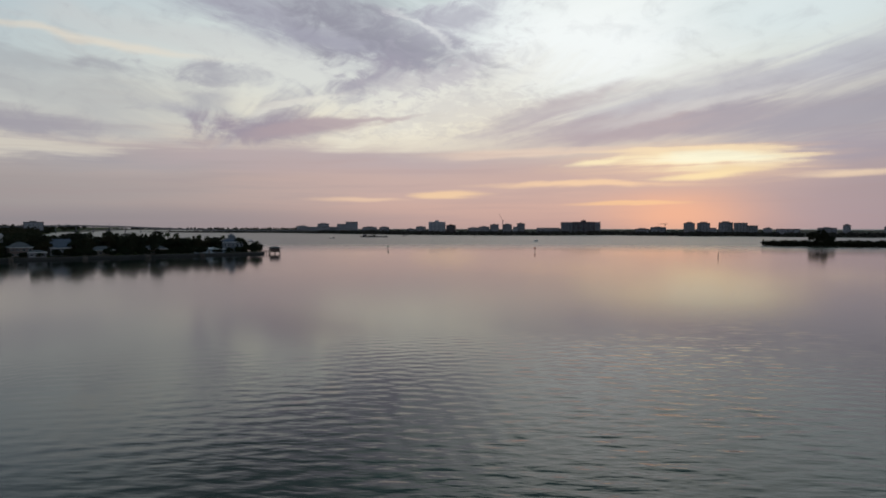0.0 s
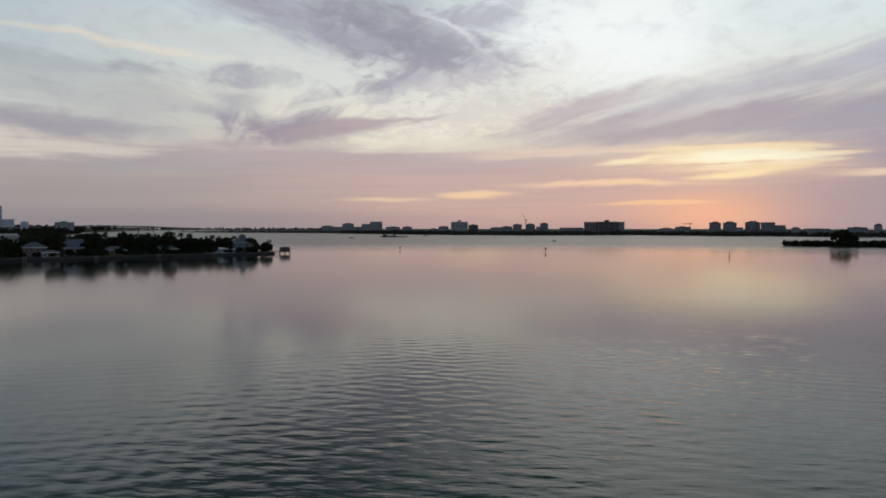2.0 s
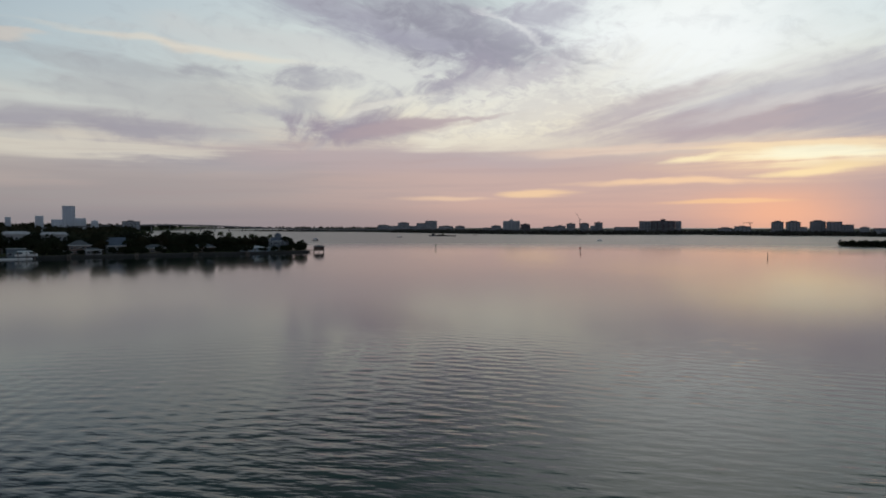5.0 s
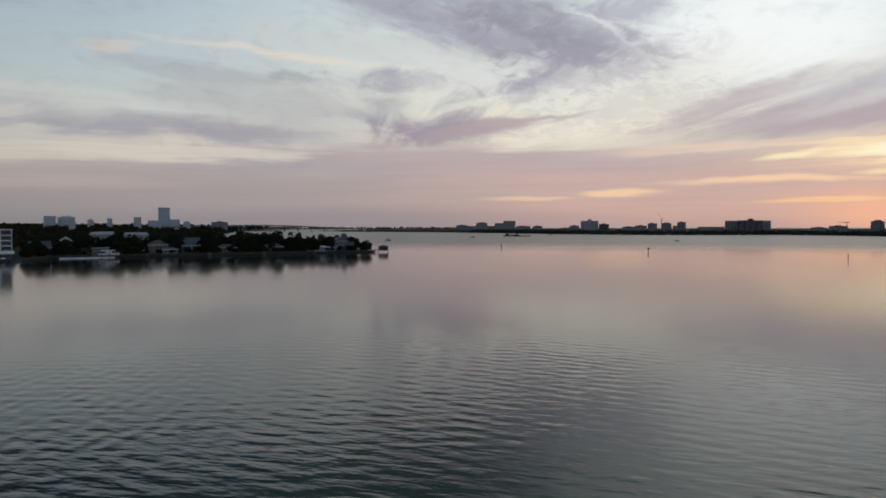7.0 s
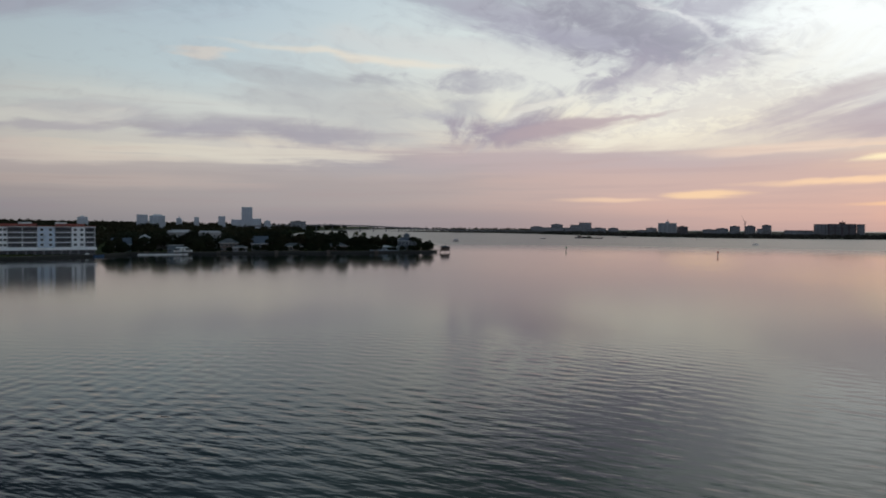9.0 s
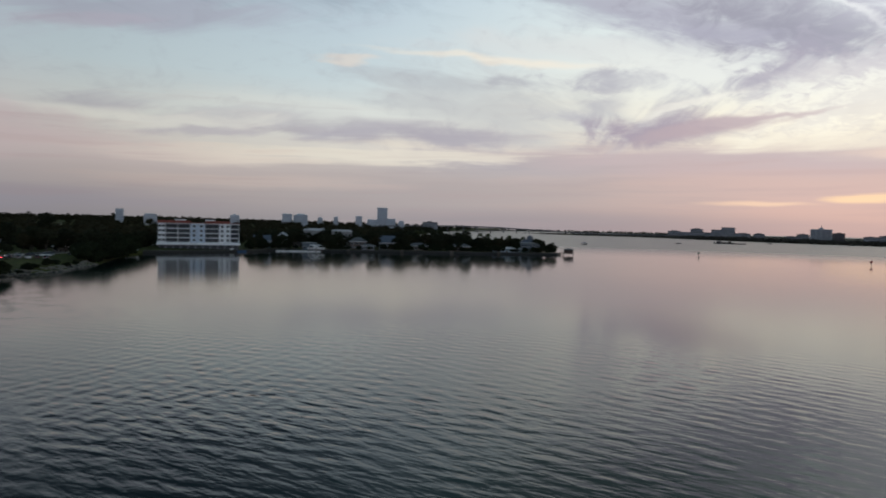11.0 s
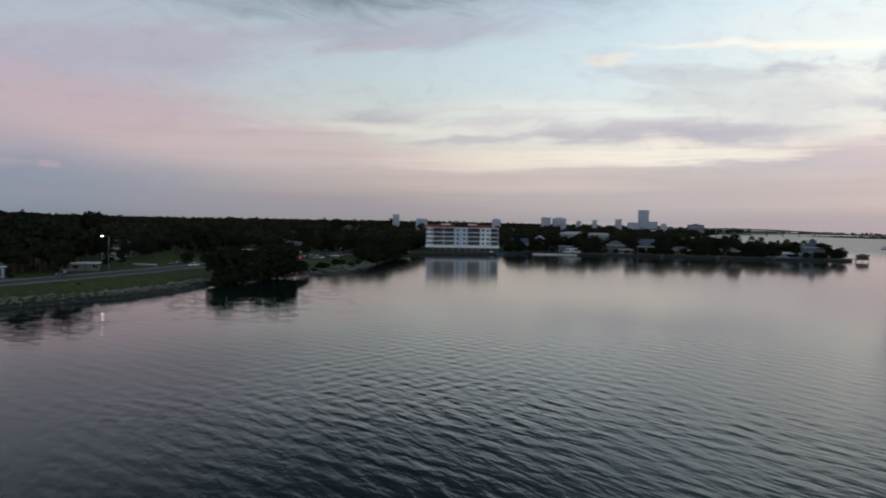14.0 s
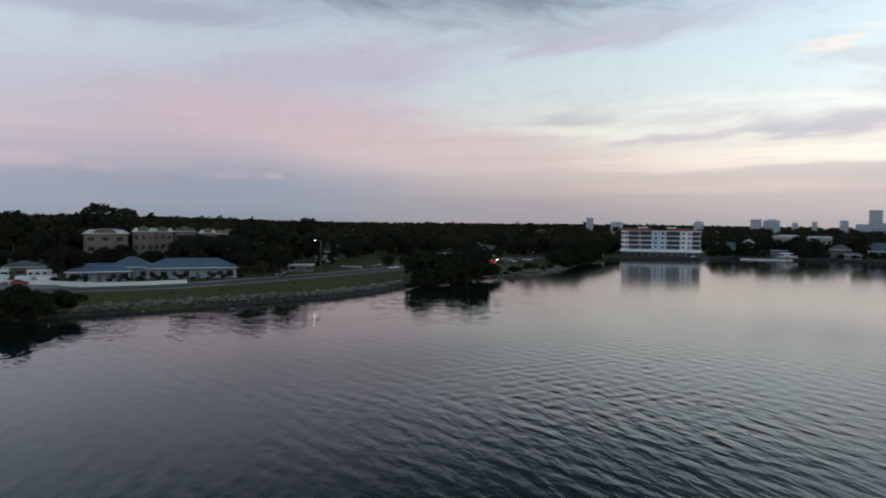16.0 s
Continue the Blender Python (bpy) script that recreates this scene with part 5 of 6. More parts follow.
def boat(x, y, rz, length, beam, hull, label, cabin=True, cover=None, z=0.0, mast=0.0):
    root = thing("boat", x, y, z, rz, label, "boat")
    L, B = length / 2, beam / 2
    sec = ((-L, 0.86, 0.0), (-L * 0.4, 1.0, 0.0), (L * 0.3, 0.92, 0.1), (L * 0.75, 0.55, 0.25), (L, 0.04, 0.45))
    s = Solid()
    v = []
    for px, k, up in sec:
        v += [(px, -B * k, 0.85 + up), (px, -B * k * 0.72, -0.3), (px, B * k * 0.72, -0.3), (px, B * k, 0.85 + up)]
    f = [(0, 3, 2, 1)]
    for i in range(len(sec) - 1):
        a = 4 * i
        f += [(a, a + 1, a + 5, a + 4), (a + 1, a + 2, a + 6, a + 5), (a + 2, a + 3, a + 7, a + 6), (a + 3, a, a + 4, a + 7)]
    part("hull", s.add(v, f), hull, root)
    if cabin:
        part("cabin", Solid().box(-L * 0.35, L * 0.3, -B * 0.6, B * 0.6, 0.8, 2.1, 0.25), M_WHITE, root)
        part("windscreen", Solid().box(L * 0.16, L * 0.42, -B * 0.55, B * 0.55, 1.2, 2.0, 0.2), M_GLASS, root)
    if cover:
        part("canvas_cover", Solid().hip(-L * 0.8, L * 0.6, -B * 0.8, B * 0.8, 2.3, 3.0, 1.2, 0.1), cover, root)
        for px in (-L * 0.7, L * 0.5):
            for py in (-B * 0.7, B * 0.7):
                part("post", Solid().tube((px, py, 0.8), (px, py, 2.35), 0.04, 0.04, 5), M_HUB, root)
    if mast:
        part("mast", Solid().tube((0, 0, 0.8), (0, 0, mast), 0.09, 0.05, 6), M_HUB, root)
    return root


boat(120, 890, 20, 7.5, 2.6, M_WHITE, "small motor boat drifting on the bay")
boat(-179, 1110, 10, 9, 3, M_CAR_DARK, "dark motor boat far out on the bay")
boat(-237, 850, 40, 8, 2.8, M_CAR_DARK, "dark cruiser at anchor beyond the point", cover=M_BLUE_CANVAS)
boat(-76, 1363, 15, 8, 2.6, M_CAR_DARK, "dark boat far out on the bay", cabin=False)
boat(-255, 367, 42, 11.5, 3.6, M_WHITE, "white motor yacht under a pale cover on a boat lift", z=2.0, cover=M_ROOF_WHITE)
boat(-282, 317, 70, 7.5, 2.5, M_WHITE, "white motor boat moored below the condominium")
boat(-276, 320, 75, 6, 2.2, M_BLUE_CANVAS, "small blue-hulled boat moored below the condominium", cabin=False)
lift = thing("boat_lift", -255, 367, 0, 42, "timber boat lift holding the yacht above the water", "boat lift")
for px in (-4.2, 0, 4.2):
    for py in (-2.2, 2.2):
        part("pile", Solid().tube((px, py, -2), (px, py, 4.2), 0.18, 0.16, 8), M_WOOD, lift)
    part("beam", Solid().box(px - 0.12, px + 0.12, -2.2, 2.2, 1.5, 1.72), M_HUB, lift)

dock = thing("floating_dock", -274, 348, 0, 45.5, "long white-edged floating dock beside the sea wall", "dock")
for i in range(10):
    part("pontoon", Solid().box(3.0 * i + 0.04, 3.0 * i + 2.96, -1.0, 1.0, -0.3, 0.75, 0.03), M_WHITE, dock)
for i in range(6):
    part("pile", Solid().tube((0.5 + 5.8 * i, 1.25, -2), (0.5 + 5.8 * i, 1.25, 3.0), 0.16, 0.14, 8), M_WOOD, dock)

barge = thing("work_barge", -122, 1222, 0, 0, "long dark flat work barge with a small deckhouse", "barge")
part("hull", Solid().box(-24, 24, -5, 5, -0.8, 1.5), M_CAR_DARK, barge)
part("deckhouse", Solid().box(-20, -13, -3, 3, 1.5, 4.6, 0.3), M_CAR_DARK, barge)
part("spoil_heap", Solid().box(-12, 6, -4, 4, 1.5, 2.8, 2.0), M_SOIL, barge)
part("excavator", Solid().box(-2, 2, -1.5, 1.5, 2.6, 4.4, 0.4).tube((1, 0, 4), (4.5, 0, 6.0), 0.3, 0.25, 5), M_CAR_DARK, barge)
for px in (-23, 23):
    part("spud", Solid().tube((px, -4, -3), (px, -4, 4.0), 0.3, 0.3, 6), M_HUB, barge)

# small jetties along the point
def jetty(x, y, rz, length, label):
    root = thing("jetty", x, y, 0, rz, label, "jetty", "private jetties on the point")
    part("deck", Solid().box(-0.8, 0.8, -length, 0.6, 1.15, 1.3), M_WOOD, root)
    for i in range(int(length / 2.5) + 1):
        for sx in (-0.7, 0.7):
            part("pile", Solid().tube((sx, -0.3 - 2.5 * i, -2), (sx, -0.3 - 2.5 * i, 2.4), 0.15, 0.14, 7), M_WOOD, root)
    return root


for jx, jy, jr, jl in ((-243, 387, 40, 7), (-214, 411, 40, 6), (-186, 433, 38, 7), (-160, 456, 36, 6), (-276, 357, 45, 8)):
    jetty(jx, jy, jr, jl, "short timber jetty off the sea wall")

# ---------------------------------------------------------------- street
def car(x, y, rz, paint, label, lights="", kind="sedan"):
    z = float(ground_z(x, y)) + 0.24
    root = thing("car", x, y, z, rz, label, "car", "cars along the shore road")
    v = kind == "van"
    L = 2.3 if not v else 2.6
    body = Solid()
    prof = ((-L, 0.35), (-L, 0.95), (-L + 0.5, 1.0), (L - 1.2, 0.98), (L - 0.1, 0.80), (L, 0.35))
    n = len(prof)
    body.add([(px, sy, pz) for sy in (-0.88, 0.88) for px, pz in prof], [tuple(range(n)), tuple(range(2 * n - 1, n - 1, -1))] + [(i, n + i, n + (i + 1) % n, (i + 1) % n) for i in range(n)])
    part("body", body, paint, root)
    zt = 1.48 if not v else 2.0
    a0, a1, b0, b1 = (-1.75, 0.95, -1.2, 0.25) if not v else (-2.5, 1.6, -2.45, 1.0)
    part("cabin", Solid().add([(a0, -0.82, 0.95), (a1, -0.82, 0.95), (a1, 0.82, 0.95), (a0, 0.82, 0.95), (b0, -0.68, zt - 0.05), (b1, -0.68, zt - 0.05), (b1, 0.68, zt - 0.05), (b0, 0.68, zt - 0.05)],
                              [(0, 1, 5, 4), (1, 2, 6, 5), (2, 3, 7, 6), (3, 0, 4, 7), (4, 5, 6, 7)]), M_GLASS if not v else paint, root)
    part("roof", Solid().box(b0 - 0.05, b1 + 0.05, -0.7, 0.7, zt - 0.05, zt, 0.02), paint, root)
    for px in (-1.4, 1.4):
        for sy in (-0.86, 0.86):
            w = part("wheel", Solid().tube((px, sy - 0.1, 0.32), (px, sy + 0.1, 0.32), 0.32, 0.32, 12), M_RUBBER, root)
            part("rim", Solid().tube((px, sy - 0.11, 0.32), (px, sy + 0.11, 0.32), 0.19, 0.19, 8), M_HUB, w)
    for sy in (-0.62, 0.62):
        part("headlight", Solid().box(L - 0.08, L + 0.03, sy - 0.2, sy + 0.2, 0.6, 0.78), M_HEAD if "h" in lights else M_WHITE, root)
        part("tail_light", Solid().box(-L - 0.03, -L + 0.06, sy - 0.2, sy + 0.2, 0.7, 0.9), M_TAIL if "t" in lights else M_CAR_RED, root)
    return root


car(-212, 105, -56, M_CAR_SILVER, "silver car with headlights on", "h")
car(-193, 90, -54, M_CAR_WHITE, "white sedan on the shore road")
car(-203, 86, -60, M_CAR_DARK, "dark sedan standing by the lawn")
car(-227, 151, 125, M_CAR_DARK, "dark car with tail lights on", "t")
car(-240, 160, -56, M_CAR_SILVER, "silver car with headlights on", "h")
for i, (cx, cy, pm, nm) in enumerate(((-247, 167, M_CAR_SILVER, "silver"), (-246, 172, M_CAR_DARK, "dark"), (-240, 175, M_CAR_WHITE, "white"), (-245, 179, M_CAR_SILVER, "silver"), (-248, 192, M_CAR_DARK, "dark"), (-252, 198, M_CAR_WHITE, "white"))):
    car(cx, cy, 20 + 8 * i, pm, nm + " car parked in the waterside lot")
for i, (pm, nm) in enumerate(((M_CAR_DARK, "dark"), (M_CAR_SILVER, "silver"), (M_CAR_WHITE, "white"), (M_CAR_DARK, "dark"), (M_CAR_SILVER, "silver"))):
    car(-230 + 1.4 * i, 155 + 2.9 * i, 152 + 5 * (i % 3), pm, nm + " car parked in a row facing the water")
car(-150, -31, 100, M_CAR_RED, "red car parked on the drive")
car(-155, -25, 95, M_CAR_WHITE, "white van parked behind the garden wall", kind="van")
car(-158, -31, 95, M_CAR_WHITE, "white van parked on the drive", kind="van")
car(-156, -37, 95, M_CAR_WHITE, "white van parked at the end of the drive", kind="van")
def motorhome(x, y, rz, label):
    root = thing("motorhome", x, y, float(ground_z(x, y)) + 0.3, rz, label, "motorhome")
    part("body", Solid().box(-4.0, 2.6, -1.2, 1.2, 0.55, 3.2, 0.08).box(2.5, 4.0, -1.1, 1.1, 0.5, 1.9, 0.12), M_CAR_WHITE, root)
    part("cab_window", Solid().box(2.45, 3.3, -1.05, 1.05, 1.75, 2.6, 0.25), M_GLASS, root)
    for px in (-3.0, -1.2, 0.8):
        part("window", Solid().box(px - 0.5, px + 0.5, -1.23, 1.23, 1.7, 2.4), M_GLASS, root)
    for px in (-2.4, 2.6):
        for sy in (-1.1, 1.1):
            part("wheel", Solid().tube((px, sy - 0.12, 0.42), (px, sy + 0.12, 0.42), 0.42, 0.42, 12), M_RUBBER, root)


motorhome(-166, -28, 100, "white motorhome parked on the drive")
motorhome(-168, -38, 10, "white motorhome parked beside the house")
car(-165, 42, -30, M_CAR_DARK, "dark car parked beside the pavement")
ribbon("driveway", [(-137, -25), (-148, -29), (-172, -36)], 6.5, 0.3, M_PAVE, "pale concrete driveway", "driveway", 0.5)
ribbon("forecourt", [(-146, 16), (-154, 26), (-158, 32)], 2.6, 0.26, M_PAVE, "pale concrete forecourt", "driveway", 0.5)


def street_lamp(x, y, rz, h, lit, label):
    root = thing("street_lamp", x, y, float(ground_z(x, y)), rz, label, "street lamp", "lamps along the shore road")
    part("pole", Solid().tube((0, 0, -0.3), (0, 0, h), 0.13, 0.08, 8), M_HUB, root)
    part("arm", Solid().tube((0, 0, h - 0.05), (1.8, 0, h + 0.25), 0.05, 0.05, 6), M_HUB, root)
    head = part("head", Solid().box(1.6, 2.4, -0.16, 0.16, h + 0.18, h + 0.36, 0.04), M_HUB, root)
    part("lens", Solid().box(1.75, 2.3, -0.13, 0.13, h + 0.06, h + 0.18), M_LAMPGLOW if lit else M_WHITE, head)
    return root


street_lamp(-190.4, 60.2, -100, 11.6, True, "lit street lamp on a tall metal pole")
street_lamp(-240, 150, -120, 9.0, False, "unlit street lamp on a metal pole")
street_lamp(-297, 253, -40, 5.0, True, "short lit lamp by the condominium drive")
rail = thing("guard_rail", -206, 76, float(ground_z(-206, 76)), 34, "white painted rail along the lawn", "rail")
part("rail", Solid().box(-5.5, 5.5, -0.08, 0.08, 0.55, 0.85), M_WHITE, rail)
for i in range(6):
    part("post", Solid().box(-5.4 + 2.1 * i, -5.25 + 2.1 * i, -0.05, 0.05, -0.4, 0.55), M_WHITE, rail)

# ---------------------------------------------------------------- trees
rnd = random.Random(4)
# mangroves at the water: south clump, the two middle clumps, the far one
spots = []
for a, b, n, back in (((-89, -26), (-93, -11), 4, 6), ((-92, -34), (-80, -60), 6, 7), ((-146, 88), (-172, 122), 17, 8), ((-150, 95), (-168, 117), 8, 13), ((-176, 130), (-204, 170), 7, 3), ((-228, 196), (-258, 221), 9, 9), ((-262, 226), (-287, 252), 6, 7), ((-222, 196), (-250, 222), 5, 20), ((-231, 198), (-262, 224), 9, 2), ((-212, 177.5), (-232, 199), 7, 4)):
    for i in range(n):
        t = (i + rnd.uniform(0.2, 0.8)) / n
        nx, ny = -(b[1] - a[1]), b[0] - a[0]
        k = math.hypot(nx, ny)
        o = rnd.uniform(-1.0, back)
        spots.append((a[0] + (b[0] - a[0]) * t + nx / k * o * (1 if nx < 0 else -1), a[1] + (b[1] - a[1]) * t + ny / k * o * (1 if nx < 0 else -1)))
for i, (x, y) in enumerate(spots):
    plant(SHORE_BUSH, rnd.randrange(3), x, y, rnd.uniform(0.85, 1.25) * (0.4 if 126 < y < 172 and x > -208 else 1.15 if y > 60 else 0.8), rnd.uniform(0, 360), z=max(0.0, float(ground_z(x, y)) - 0.4))
for x, y in ((-137, 78), (-139, 81), (-141, 82), (-143, 86), (-146, 87), (-142, 88)):
    plant(SHORE_BUSH, rnd.randrange(3), x, y, rnd.uniform(0.38, 0.55), rnd.uniform(0, 360), z=0.1)
# taller trees in the middle clump
for x, y in ((-157, 106), (-165, 114), (-154, 100), (-162, 110)):
    plant(OAKS, rnd.randrange(4), x, y, rnd.uniform(0.85, 1.0), rnd.uniform(0, 360))
# the point: trees between the homes
homes = [(o.location.x, o.location.y) for o in scene.objects if o.name.startswith("house")]
front = COAST[15:23]
count = 0
back = []
while count < 205:
    i = rnd.randrange(7)
    p = front[i] + (front[i + 1] - front[i]) * rnd.random()
    o = rnd.uniform(3, 75) if i < 5 else rnd.uniform(3, 34)
    x, y = p[0] - 0.62 * o, p[1] + 0.78 * o
    near = min(math.hypot(x - hx + 2, y - hy - 3) for hx, hy in homes)
    if near < 5.0 or (o < 10 and rnd.random() < 0.4):
        continue
    k = rnd.uniform(0.55, 0.8) if o < 12 else rnd.uniform(0.8, 1.2)
    count += 1
    if o > 36:
        back.append((x, y, k * 12.5))
        continue
    plant(OAKS, rnd.randrange(4), x, y, k * (0.75 if i >= 5 else 1.0), rnd.uniform(0, 360))
for x, y, top in ((-202, 506, 16.0), (-196, 509, 15.5), (-182, 494, 12.6), (-167, 490, 13.6), (-156, 489, 14.0), (-157, 483, 11.6), (-142, 489, 12.4), (-247, 503, 16.1), (-260, 507, 16.4), (-238, 529, 15.9), (-280, 531, 16.7), (-239, 506, 15.2), (-187, 528, 14.6), (-254, 524, 16.7)):
    k = rnd.randrange(3)
    plant(PALMS, k, x, y, (top - 2.0) / ((11.0, 12.5, 9.5)[k] + 1.2), rnd.uniform(0, 360))
# low dense trees out to the tip
for x, y, sc in ((-133, 487, 0.62), (-130, 489, 0.5), (-136, 490, 0.66), (-131, 486, 0.42), (-139, 486, 0.5), (-134, 493, 0.6), (-128.5, 487, 0.36), (-143, 479, 0.36), (-137, 483, 0.4)):
    plant(OAKS, rnd.randrange(4), x, y, sc, rnd.uniform(0, 360))
plant(PALMS, 2, -132, 491, 0.8, 30)
# trees round the shore road homes
groves = (((-186, -30), (-186, 2), 6, 4, 0.6), ((-186, 10), (-184, 46), 8, 4, 1.0), ((-200, -40), (-200, 4), 10, 7, 0.72), ((-200, 14), (-200, 46), 10, 7, 1.6), ((-222, 14), (-222, 62), 10, 9, 1.5), ((-216, -50), (-218, 4), 12, 9, 0.68), ((-244, 12), (-244, 66), 9, 7, 1.1), ((-242, -48), (-244, 4), 11, 6, 0.66),
          ((-262, 92), (-326, 160), 10, 8, 1.2), ((-300, 165), (-300, 225), 9, 9, 1.1), ((-258, 150), (-272, 205), 9, 5, 0.75), ((-266, 182), (-296, 240), 9, 6, 0.95), ((-165, -45), (-205, -70), 8, 8, 1.1))
for a, b, n, wide, sc in groves:
    for i in range(n):
        t = (i + rnd.random()) / n
        x, y = a[0] + (b[0] - a[0]) * t + rnd.uniform(-wide, wide), a[1] + (b[1] - a[1]) * t + rnd.uniform(-wide, wide)
        if min(math.hypot(x - hx + 4, y - hy) for hx, hy in homes) < 6.5:
            continue
        kind = rnd.randrange(4)
        size = sc * rnd.uniform(0.8, 1.15)
        if x > -264 and y < 35:
            size = min(size, 13.0 / (9.5, 11.5, 8.0, 12.5)[kind])
        plant(OAKS, kind, x, y, size, rnd.uniform(0, 360))
for x, y, sc in ((-196, 36, 1.5), (-204, 42, 1.55), (-200, 48, 1.45), (-210, 37, 1.6), (-192, 43, 1.3), (-184, 34, 1.0), (-212, 46, 1.0), (-218, 56, 1.05), (-226, 48, 1.1), (-208, 40, 0.9), (-234, 74, 0.75), (-240, 70, 0.6), (-246, 66, 0.6), (-248, 87, 0.6), (-262, 66, 0.7), (-264, 86, 0.75), (-258, 92, 0.8), (-157, 3, 0.25), (-158, 12, 0.22), (-158, 25, 0.25), (-148, -6, 0.2), (-152, -1, 0.24), (-168, -24, 0.6), (-150, -17, 0.3), (-152, 6, 0.22), (-155, 20, 0.28), (-199, 62, 0.5), (-204, 67, 0.45), (-216, 108, 0.5), (-220, 112, 0.5), (-120, 20, 0.09), (-133, 41, 0.10), (-116, 8, 0.08)):
    plant(OAKS, rnd.randrange(4), x, y, sc, rnd.uniform(0, 360))
plant(OAKS, 3, -158, -21.5, 0.72, 40, stretch=1.25)
plant(OAKS, 1, -161, -19, 0.7, 120, stretch=1.2)
# tall old trees above the woods
for x, y, sc, k in ((-292, -24, 2.15, 3), (-298, -32, 1.9, 1), (-294, -14, 2.0, 3), (-288, -18, 1.9, 1), (-290, -23, 2.3, 0), (-296, -19, 2.6, 2), (-293, -29, 2.1, 0), (-345, 84, 1.75, 3), (-352, 76, 1.75, 1), (-546, 343, 1.7, 3), (-300, -60, 1.8, 3)):
    plant(OAKS, k, x, y, sc, rnd.uniform(0, 360))
# garden shrubs before the blue homes
for x, y in ((-151, -19), (-150.5, -14), (-150, -9), (-150.5, -4.5), (-151.5, 0.5), (-152, 5), (-155, 9), (-153, 14), (-154, 18), (-155, 23), (-157, 28), (-151, -24)):
    plant(OAKS, 2, x + rnd.uniform(-1, 1), y + rnd.uniform(-1, 1), rnd.uniform(0.16, 0.28), rnd.uniform(0, 360))
# shrubs along the sea wall and in the gardens
for i in range(84):
    j = rnd.randrange(7)
    p = front[j] + (front[j + 1] - front[j]) * rnd.random()
    o = rnd.uniform(2.5, 9)
    plant(SHORE_BUSH, rnd.randrange(3), p[0] - 0.62 * o, p[1] + 0.78 * o, rnd.uniform(0.4, 0.85), rnd.uniform(0, 360))

# endless woods behind the shore
R = np.random.default_rng(9)
back = back + [(-300 + R.uniform(-8, 8), y, R.uniform(10, 15)) for y in np.linspace(-50, 100, 22)]
for a, b, n in (((-310, 235), (-345, 330), 13), ((-322, 335), (-345, 365), 7), ((-226, 118), (-262, 168), 16), ((-205, 96), (-232, 132), 9)):
    for t in (np.arange(n) + R.random(n)) / n:
        back.append((a[0] + (b[0] - a[0]) * t + R.uniform(-6, 6) - (0 if n > 12 and a[1] > 200 else 5), a[1] + (b[1] - a[1]) * t + R.uniform(-5, 5), R.uniform(9, 14) if a[1] > 200 else R.uniform(4.0, 7.5)))
bx, by, bh = np.array(back).T
woods("inland_trees", bx, by, ground_z(bx, by) - 0.3, bh, 27, "dark trees massed behind the homes and the road", M_LEAF, 420, 0.6)
n = 6000
wx, wy = R.uniform(-2700, -180, n * 5), R.uniform(-700, 2500, n * 5)
poly = np.vstack([COAST, np.array(MAINLAND_BACK, float)])
d = shore_gap(wx, wy)
lawn = (wx > -330) & (wy < 260)
far = np.hypot(wx - 68, wy - 8)
keep = inside(wx, wy, poly) & (d > 14) & ~lawn & (R.random(n * 5) < np.clip((620 / far) ** 2, 0.10, 1)) & ((d > 110) | (wy > 260))
keep &= ~((wx > -345) & (wy > 250) & (wy < 470))
wx, wy = wx[keep][:n], wy[keep][:n]
wh = R.uniform(10.2, 11.8, len(wx)) * np.where(R.random(len(wx)) < 0.02, 1.3, 1.0) * np.clip(np.hypot(wx, wy) / 1200, 1.0, 1.6)
woods("woodland", wx, wy, ground_z(wx, wy) - 0.5, wh, 21, "dark unbroken woodland behind the shore homes", M_LEAF, 64, 1.35)
# trees along the shore towards the bridge
cl = divided(COAST[25:32], 7.0)
cx = np.concatenate([cl[:, 0] - R.uniform(3, 16, len(cl)), cl[:, 0] - R.uniform(14, 60, len(cl))])
cy = np.concatenate([cl[:, 1] + R.normal(0, 5, len(cl)), cl[:, 1] + R.normal(0, 12, len(cl))])
woods("shore_trees", cx, cy, ground_z(cx, cy) - 0.5, R.uniform(6, 10, len(cx)), 28, "dark trees along the shore towards the bridge", M_LEAF, 60, 1.4)
# wood edge behind the lawn
ex, ey = R.uniform(-420, -300, 260), R.uniform(-160, 250, 260)
ok = (R.random(260) < 0.9) & ~((ex > -312) & (ey < 45) & (ey > -40))
ex, ey = ex[ok], ey[ok]
woods("wood_edge", ex, ey, ground_z(ex, ey) - 0.5, R.uniform(8, 13, len(ex)), 22, "dark edge of the woods behind the lawn", M_LEAF, 150, 0.9)
# scrub and trees on the far shore
fl = divided(FAR_SHORE[1:17], 4.5)
fx = np.concatenate([fl[:, 0] + R.normal(0, 6, len(fl)), fl[:, 0] + R.normal(0, 30, len(fl)), fl[:, 0] + R.normal(0, 60, len(fl))])
fy = np.concatenate([fl[:, 1] + R.uniform(4, 20, len(fl)), fl[:, 1] + R.uniform(20, 90, len(fl)), fl[:, 1] + R.uniform(60, 200, len(fl))])
kl = divided(KEY_SHORE, 16.0)
kx, ky = np.tile(kl[:, 0], 2) + R.normal(0, 12, 2 * len(kl)), np.tile(kl[:, 1], 2) + R.uniform(5, 120, 2 * len(kl))
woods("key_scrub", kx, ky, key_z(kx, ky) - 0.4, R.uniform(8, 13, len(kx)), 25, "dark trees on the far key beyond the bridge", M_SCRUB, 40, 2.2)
fh = R.uniform(5.5, 9.0, len(fx)) * np.where(fx < -330, 0.5, 1.0)
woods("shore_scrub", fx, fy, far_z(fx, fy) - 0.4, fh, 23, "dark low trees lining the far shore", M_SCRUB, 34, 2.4)
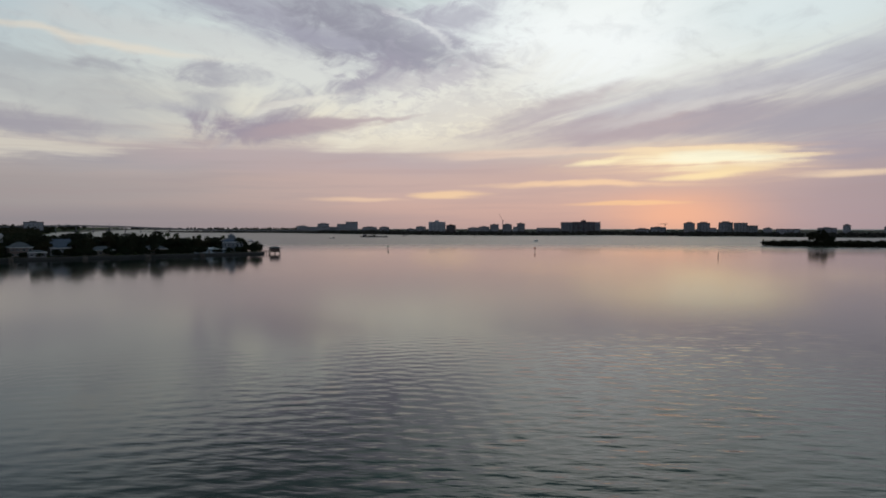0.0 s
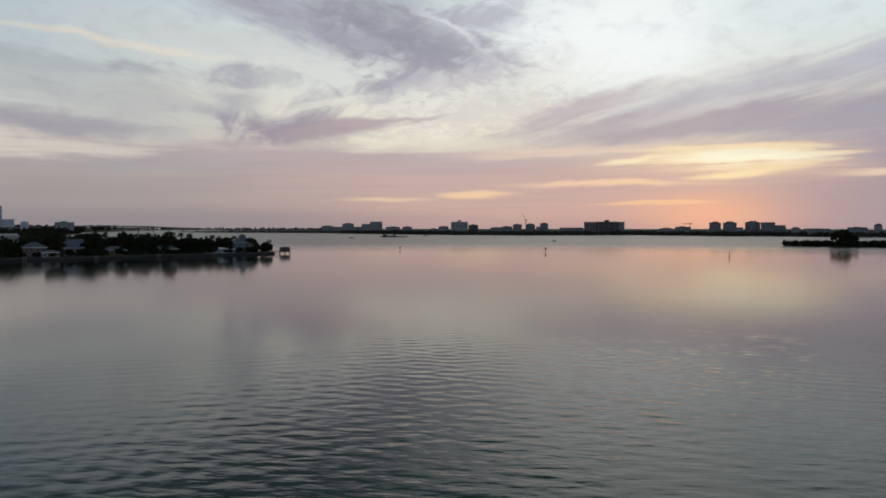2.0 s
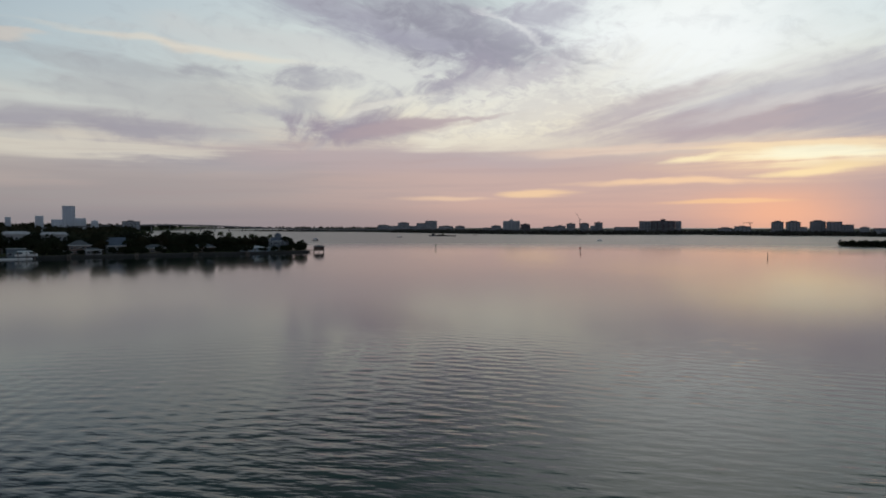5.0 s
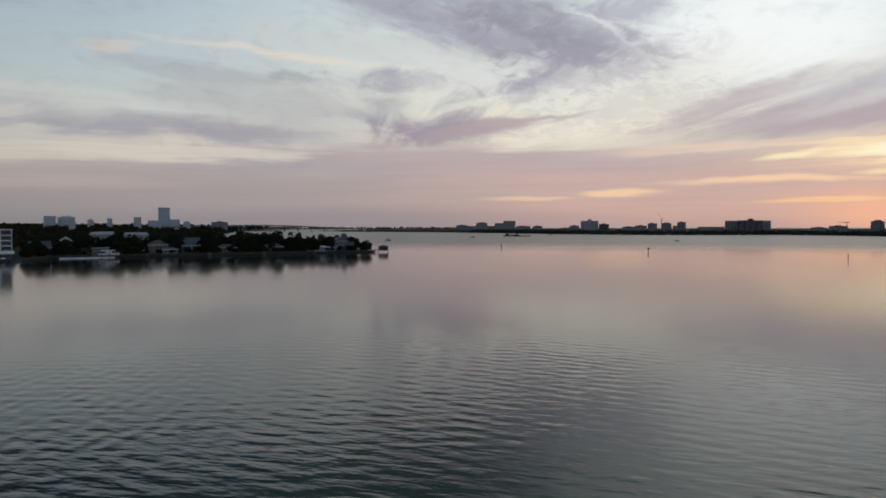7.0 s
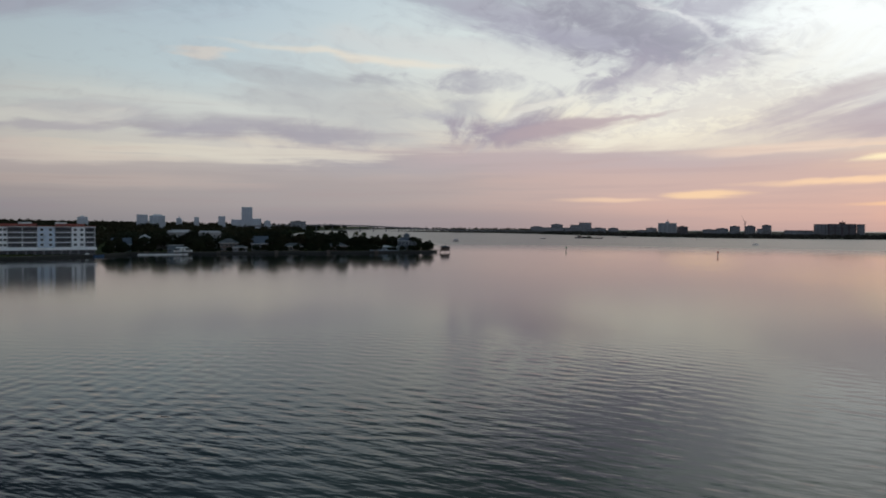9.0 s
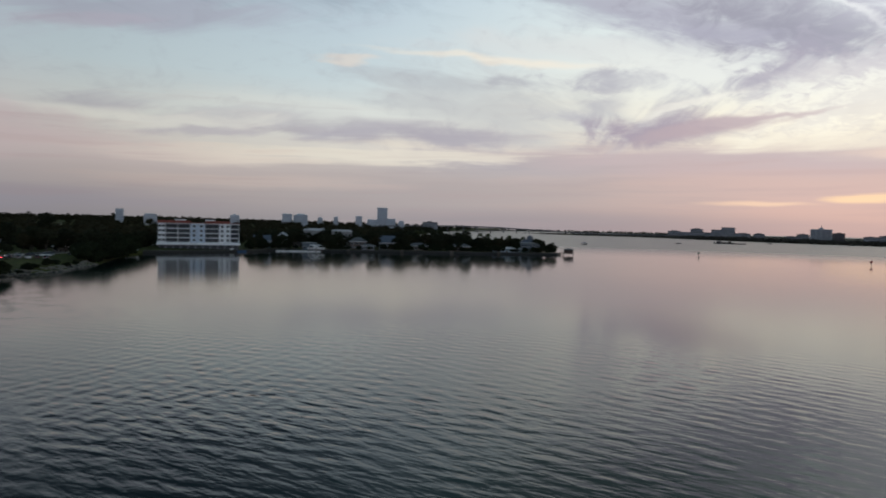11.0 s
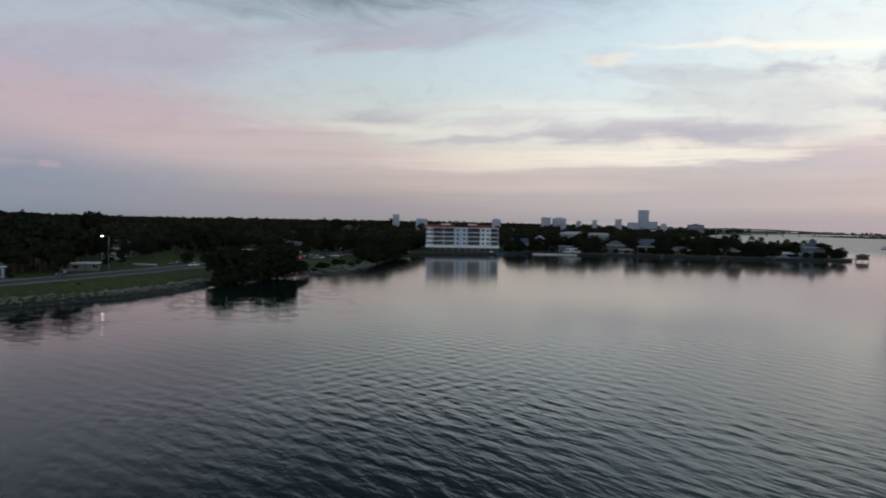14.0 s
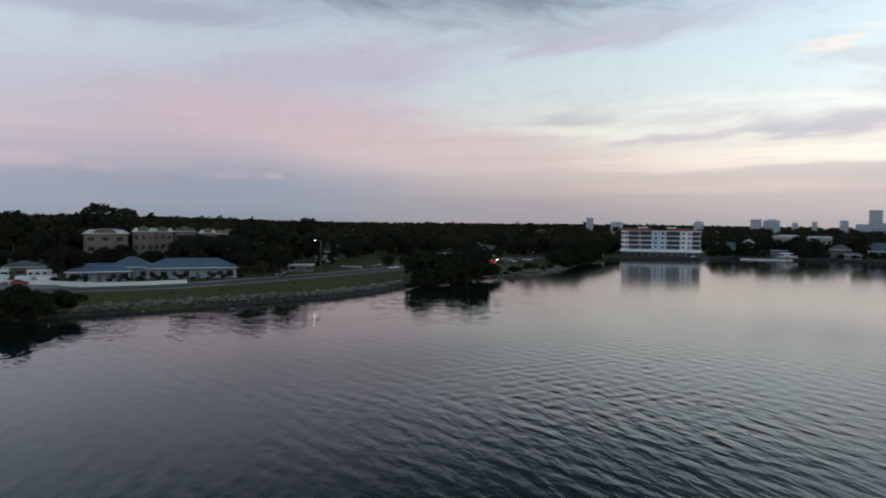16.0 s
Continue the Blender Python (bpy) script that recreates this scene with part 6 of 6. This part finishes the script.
# mangroves of the islet, with one tall group
ix, iy = R.uniform(326, 790, 1100), R.uniform(624, 716, 1100)
ok = inside(ix, iy, ISLET) & (shore_gap(ix, iy, ISLET) > 1.5)
ix, iy = ix[ok], iy[ok]
rim = divided(ISLET[1:9], 2.2)
ix = np.concatenate([ix, rim[:, 0] + 1.5 + R.uniform(0, 2, len(rim))])
iy = np.concatenate([iy, rim[:, 1] + np.where(rim[:, 0] < 345, 0.0, np.where(rim[:, 1] > 700, -2.0, 2.0)) + R.uniform(-1, 1, len(rim))])
woods("islet_mangroves", ix, iy, np.full(len(ix), 0.1), R.uniform(4.6, 6.6, len(ix)), 24, "dark low mangroves covering the islet", M_MANGROVE, 90, 1.1)
for x, y, sc in ((366, 681, 1.25), (372, 678, 1.35), (379, 677, 1.2)):
    plant(OAKS, rnd.randrange(4), x, y, sc, rnd.uniform(0, 360), z=0.4)

# ---------------------------------------------------------------- stone bank
edge = divided(COAST[3:12], 1.6)
mud = Solid()
rows = []
for p in edge:
    a, b = rnd.uniform(-0.5, 0.5), rnd.uniform(-0.5, 0.5)
    row = []
    for j, z in enumerate((-0.3, 0.12, 0.34, 0.5, 0.6, 0.3)):
        x, y = p[0] + (0.9 - 1.0 * j) * 0.86 + (a if j < 2 else b) * 0.7, p[1] + (0.9 - 1.0 * j) * 0.5
        row.append((x, y, (max(z, float(ground_z(x, y)) + 0.12) if 0 < j < 5 else z) + rnd.uniform(-0.07, 0.07)))
    rows.append(row)
for p, q in zip(rows[:-1], rows[1:]):
    for j in range(5):
        mud.add([p[j], q[j], q[j + 1], p[j + 1]], [(0, 1, 2, 3)])
structure("mud_bank", mud.mesh("mud_bank", M_MUD), "dark wet mud and weed below the stones", "bank")
bank = structure("stone_bank", Solid().box(-0.3, 0.3, -0.3, 0.3, -0.4, 0.3, 0.1).mesh("stone_bank", M_STONE), "uneven grey riprap stones along the park shore", "stone bank")
bank.matrix_basis = pose(-98, 2, 0.2)


def stone_mesh(seed):
    g = np.random.default_rng(seed)
    bm = bmesh.new()
    bmesh.ops.create_icosphere(bm, subdivisions=1, radius=1.0)
    for v in bm.verts:
        v.co = Vector(v.co) * float(g.uniform(0.72, 1.12))
        v.co.z *= 0.7
    me = bpy.data.meshes.new("stone")
    bm.to_mesh(me)
    bm.free()
    me.materials.append(M_STONE)
    return me


stones = [stone_mesh(i) for i in range(6)]
line = divided(COAST[3:9], 0.5)
for i in range(300):
    p = line[int(len(line) * (i + rnd.random()) / 300)]
    o = rnd.gauss(4.6, 0.75) if rnd.random() < 0.85 else rnd.uniform(0.6, 3.4)
    x, y = p[0] - 0.86 * o, p[1] - 0.5 * o
    st = new("stone", stones[i % 6])
    st.parent = bank
    k = rnd.uniform(0.35, 0.85) if o > 3.4 else rnd.uniform(0.2, 0.5)
    st.matrix_basis = bank.matrix_basis.inverted() @ pose(x, y, max(float(ground_z(x, y)), 0.15) + 0.2 * k, rnd.uniform(0, 30), rnd.uniform(0, 30), rnd.uniform(0, 360)) @ Matrix.Diagonal((k * rnd.uniform(0.9, 1.7), k, k * rnd.uniform(0.6, 1.0), 1))

# the rest of the bank, too far off to tell its stones apart
base = [(v.co.x, v.co.y, v.co.z) for v in stones[0].vertices]
tris = [tuple(p.vertices) for p in stones[0].polygons]
rubble = Solid()
for stretch, n, o0, o1, k0, k1 in ((COAST[9:12], 260, -0.6, 5.0, 0.3, 0.85), (COAST[3:9], 900, 3.1, 6.1, 0.12, 0.42), (COAST[3:9], 200, 0.2, 3.2, 0.10, 0.26)):
    line = divided(stretch, 0.8)
    for i in range(n):
        p = line[rnd.randrange(len(line))]
        o, k, a = rnd.uniform(o0, o1), rnd.uniform(k0, k1), rnd.uniform(0, 6.28)
        x, y = p[0] - 0.80 * o, p[1] - 0.52 * o
        z = max(float(ground_z(x, y)), 0.1) + 0.1
        c, s = math.cos(a) * k, math.sin(a) * k
        rubble.add([(x + c * u - s * v, y + s * u + c * v, z + k * w * rnd.uniform(0.7, 1.2)) for u, v, w in base], tris)
tagged(new("stone_rubble", rubble.mesh("stone_rubble", M_STONE)), "grey rubble filling the bank between the larger stones", "stones", kind="stuff")
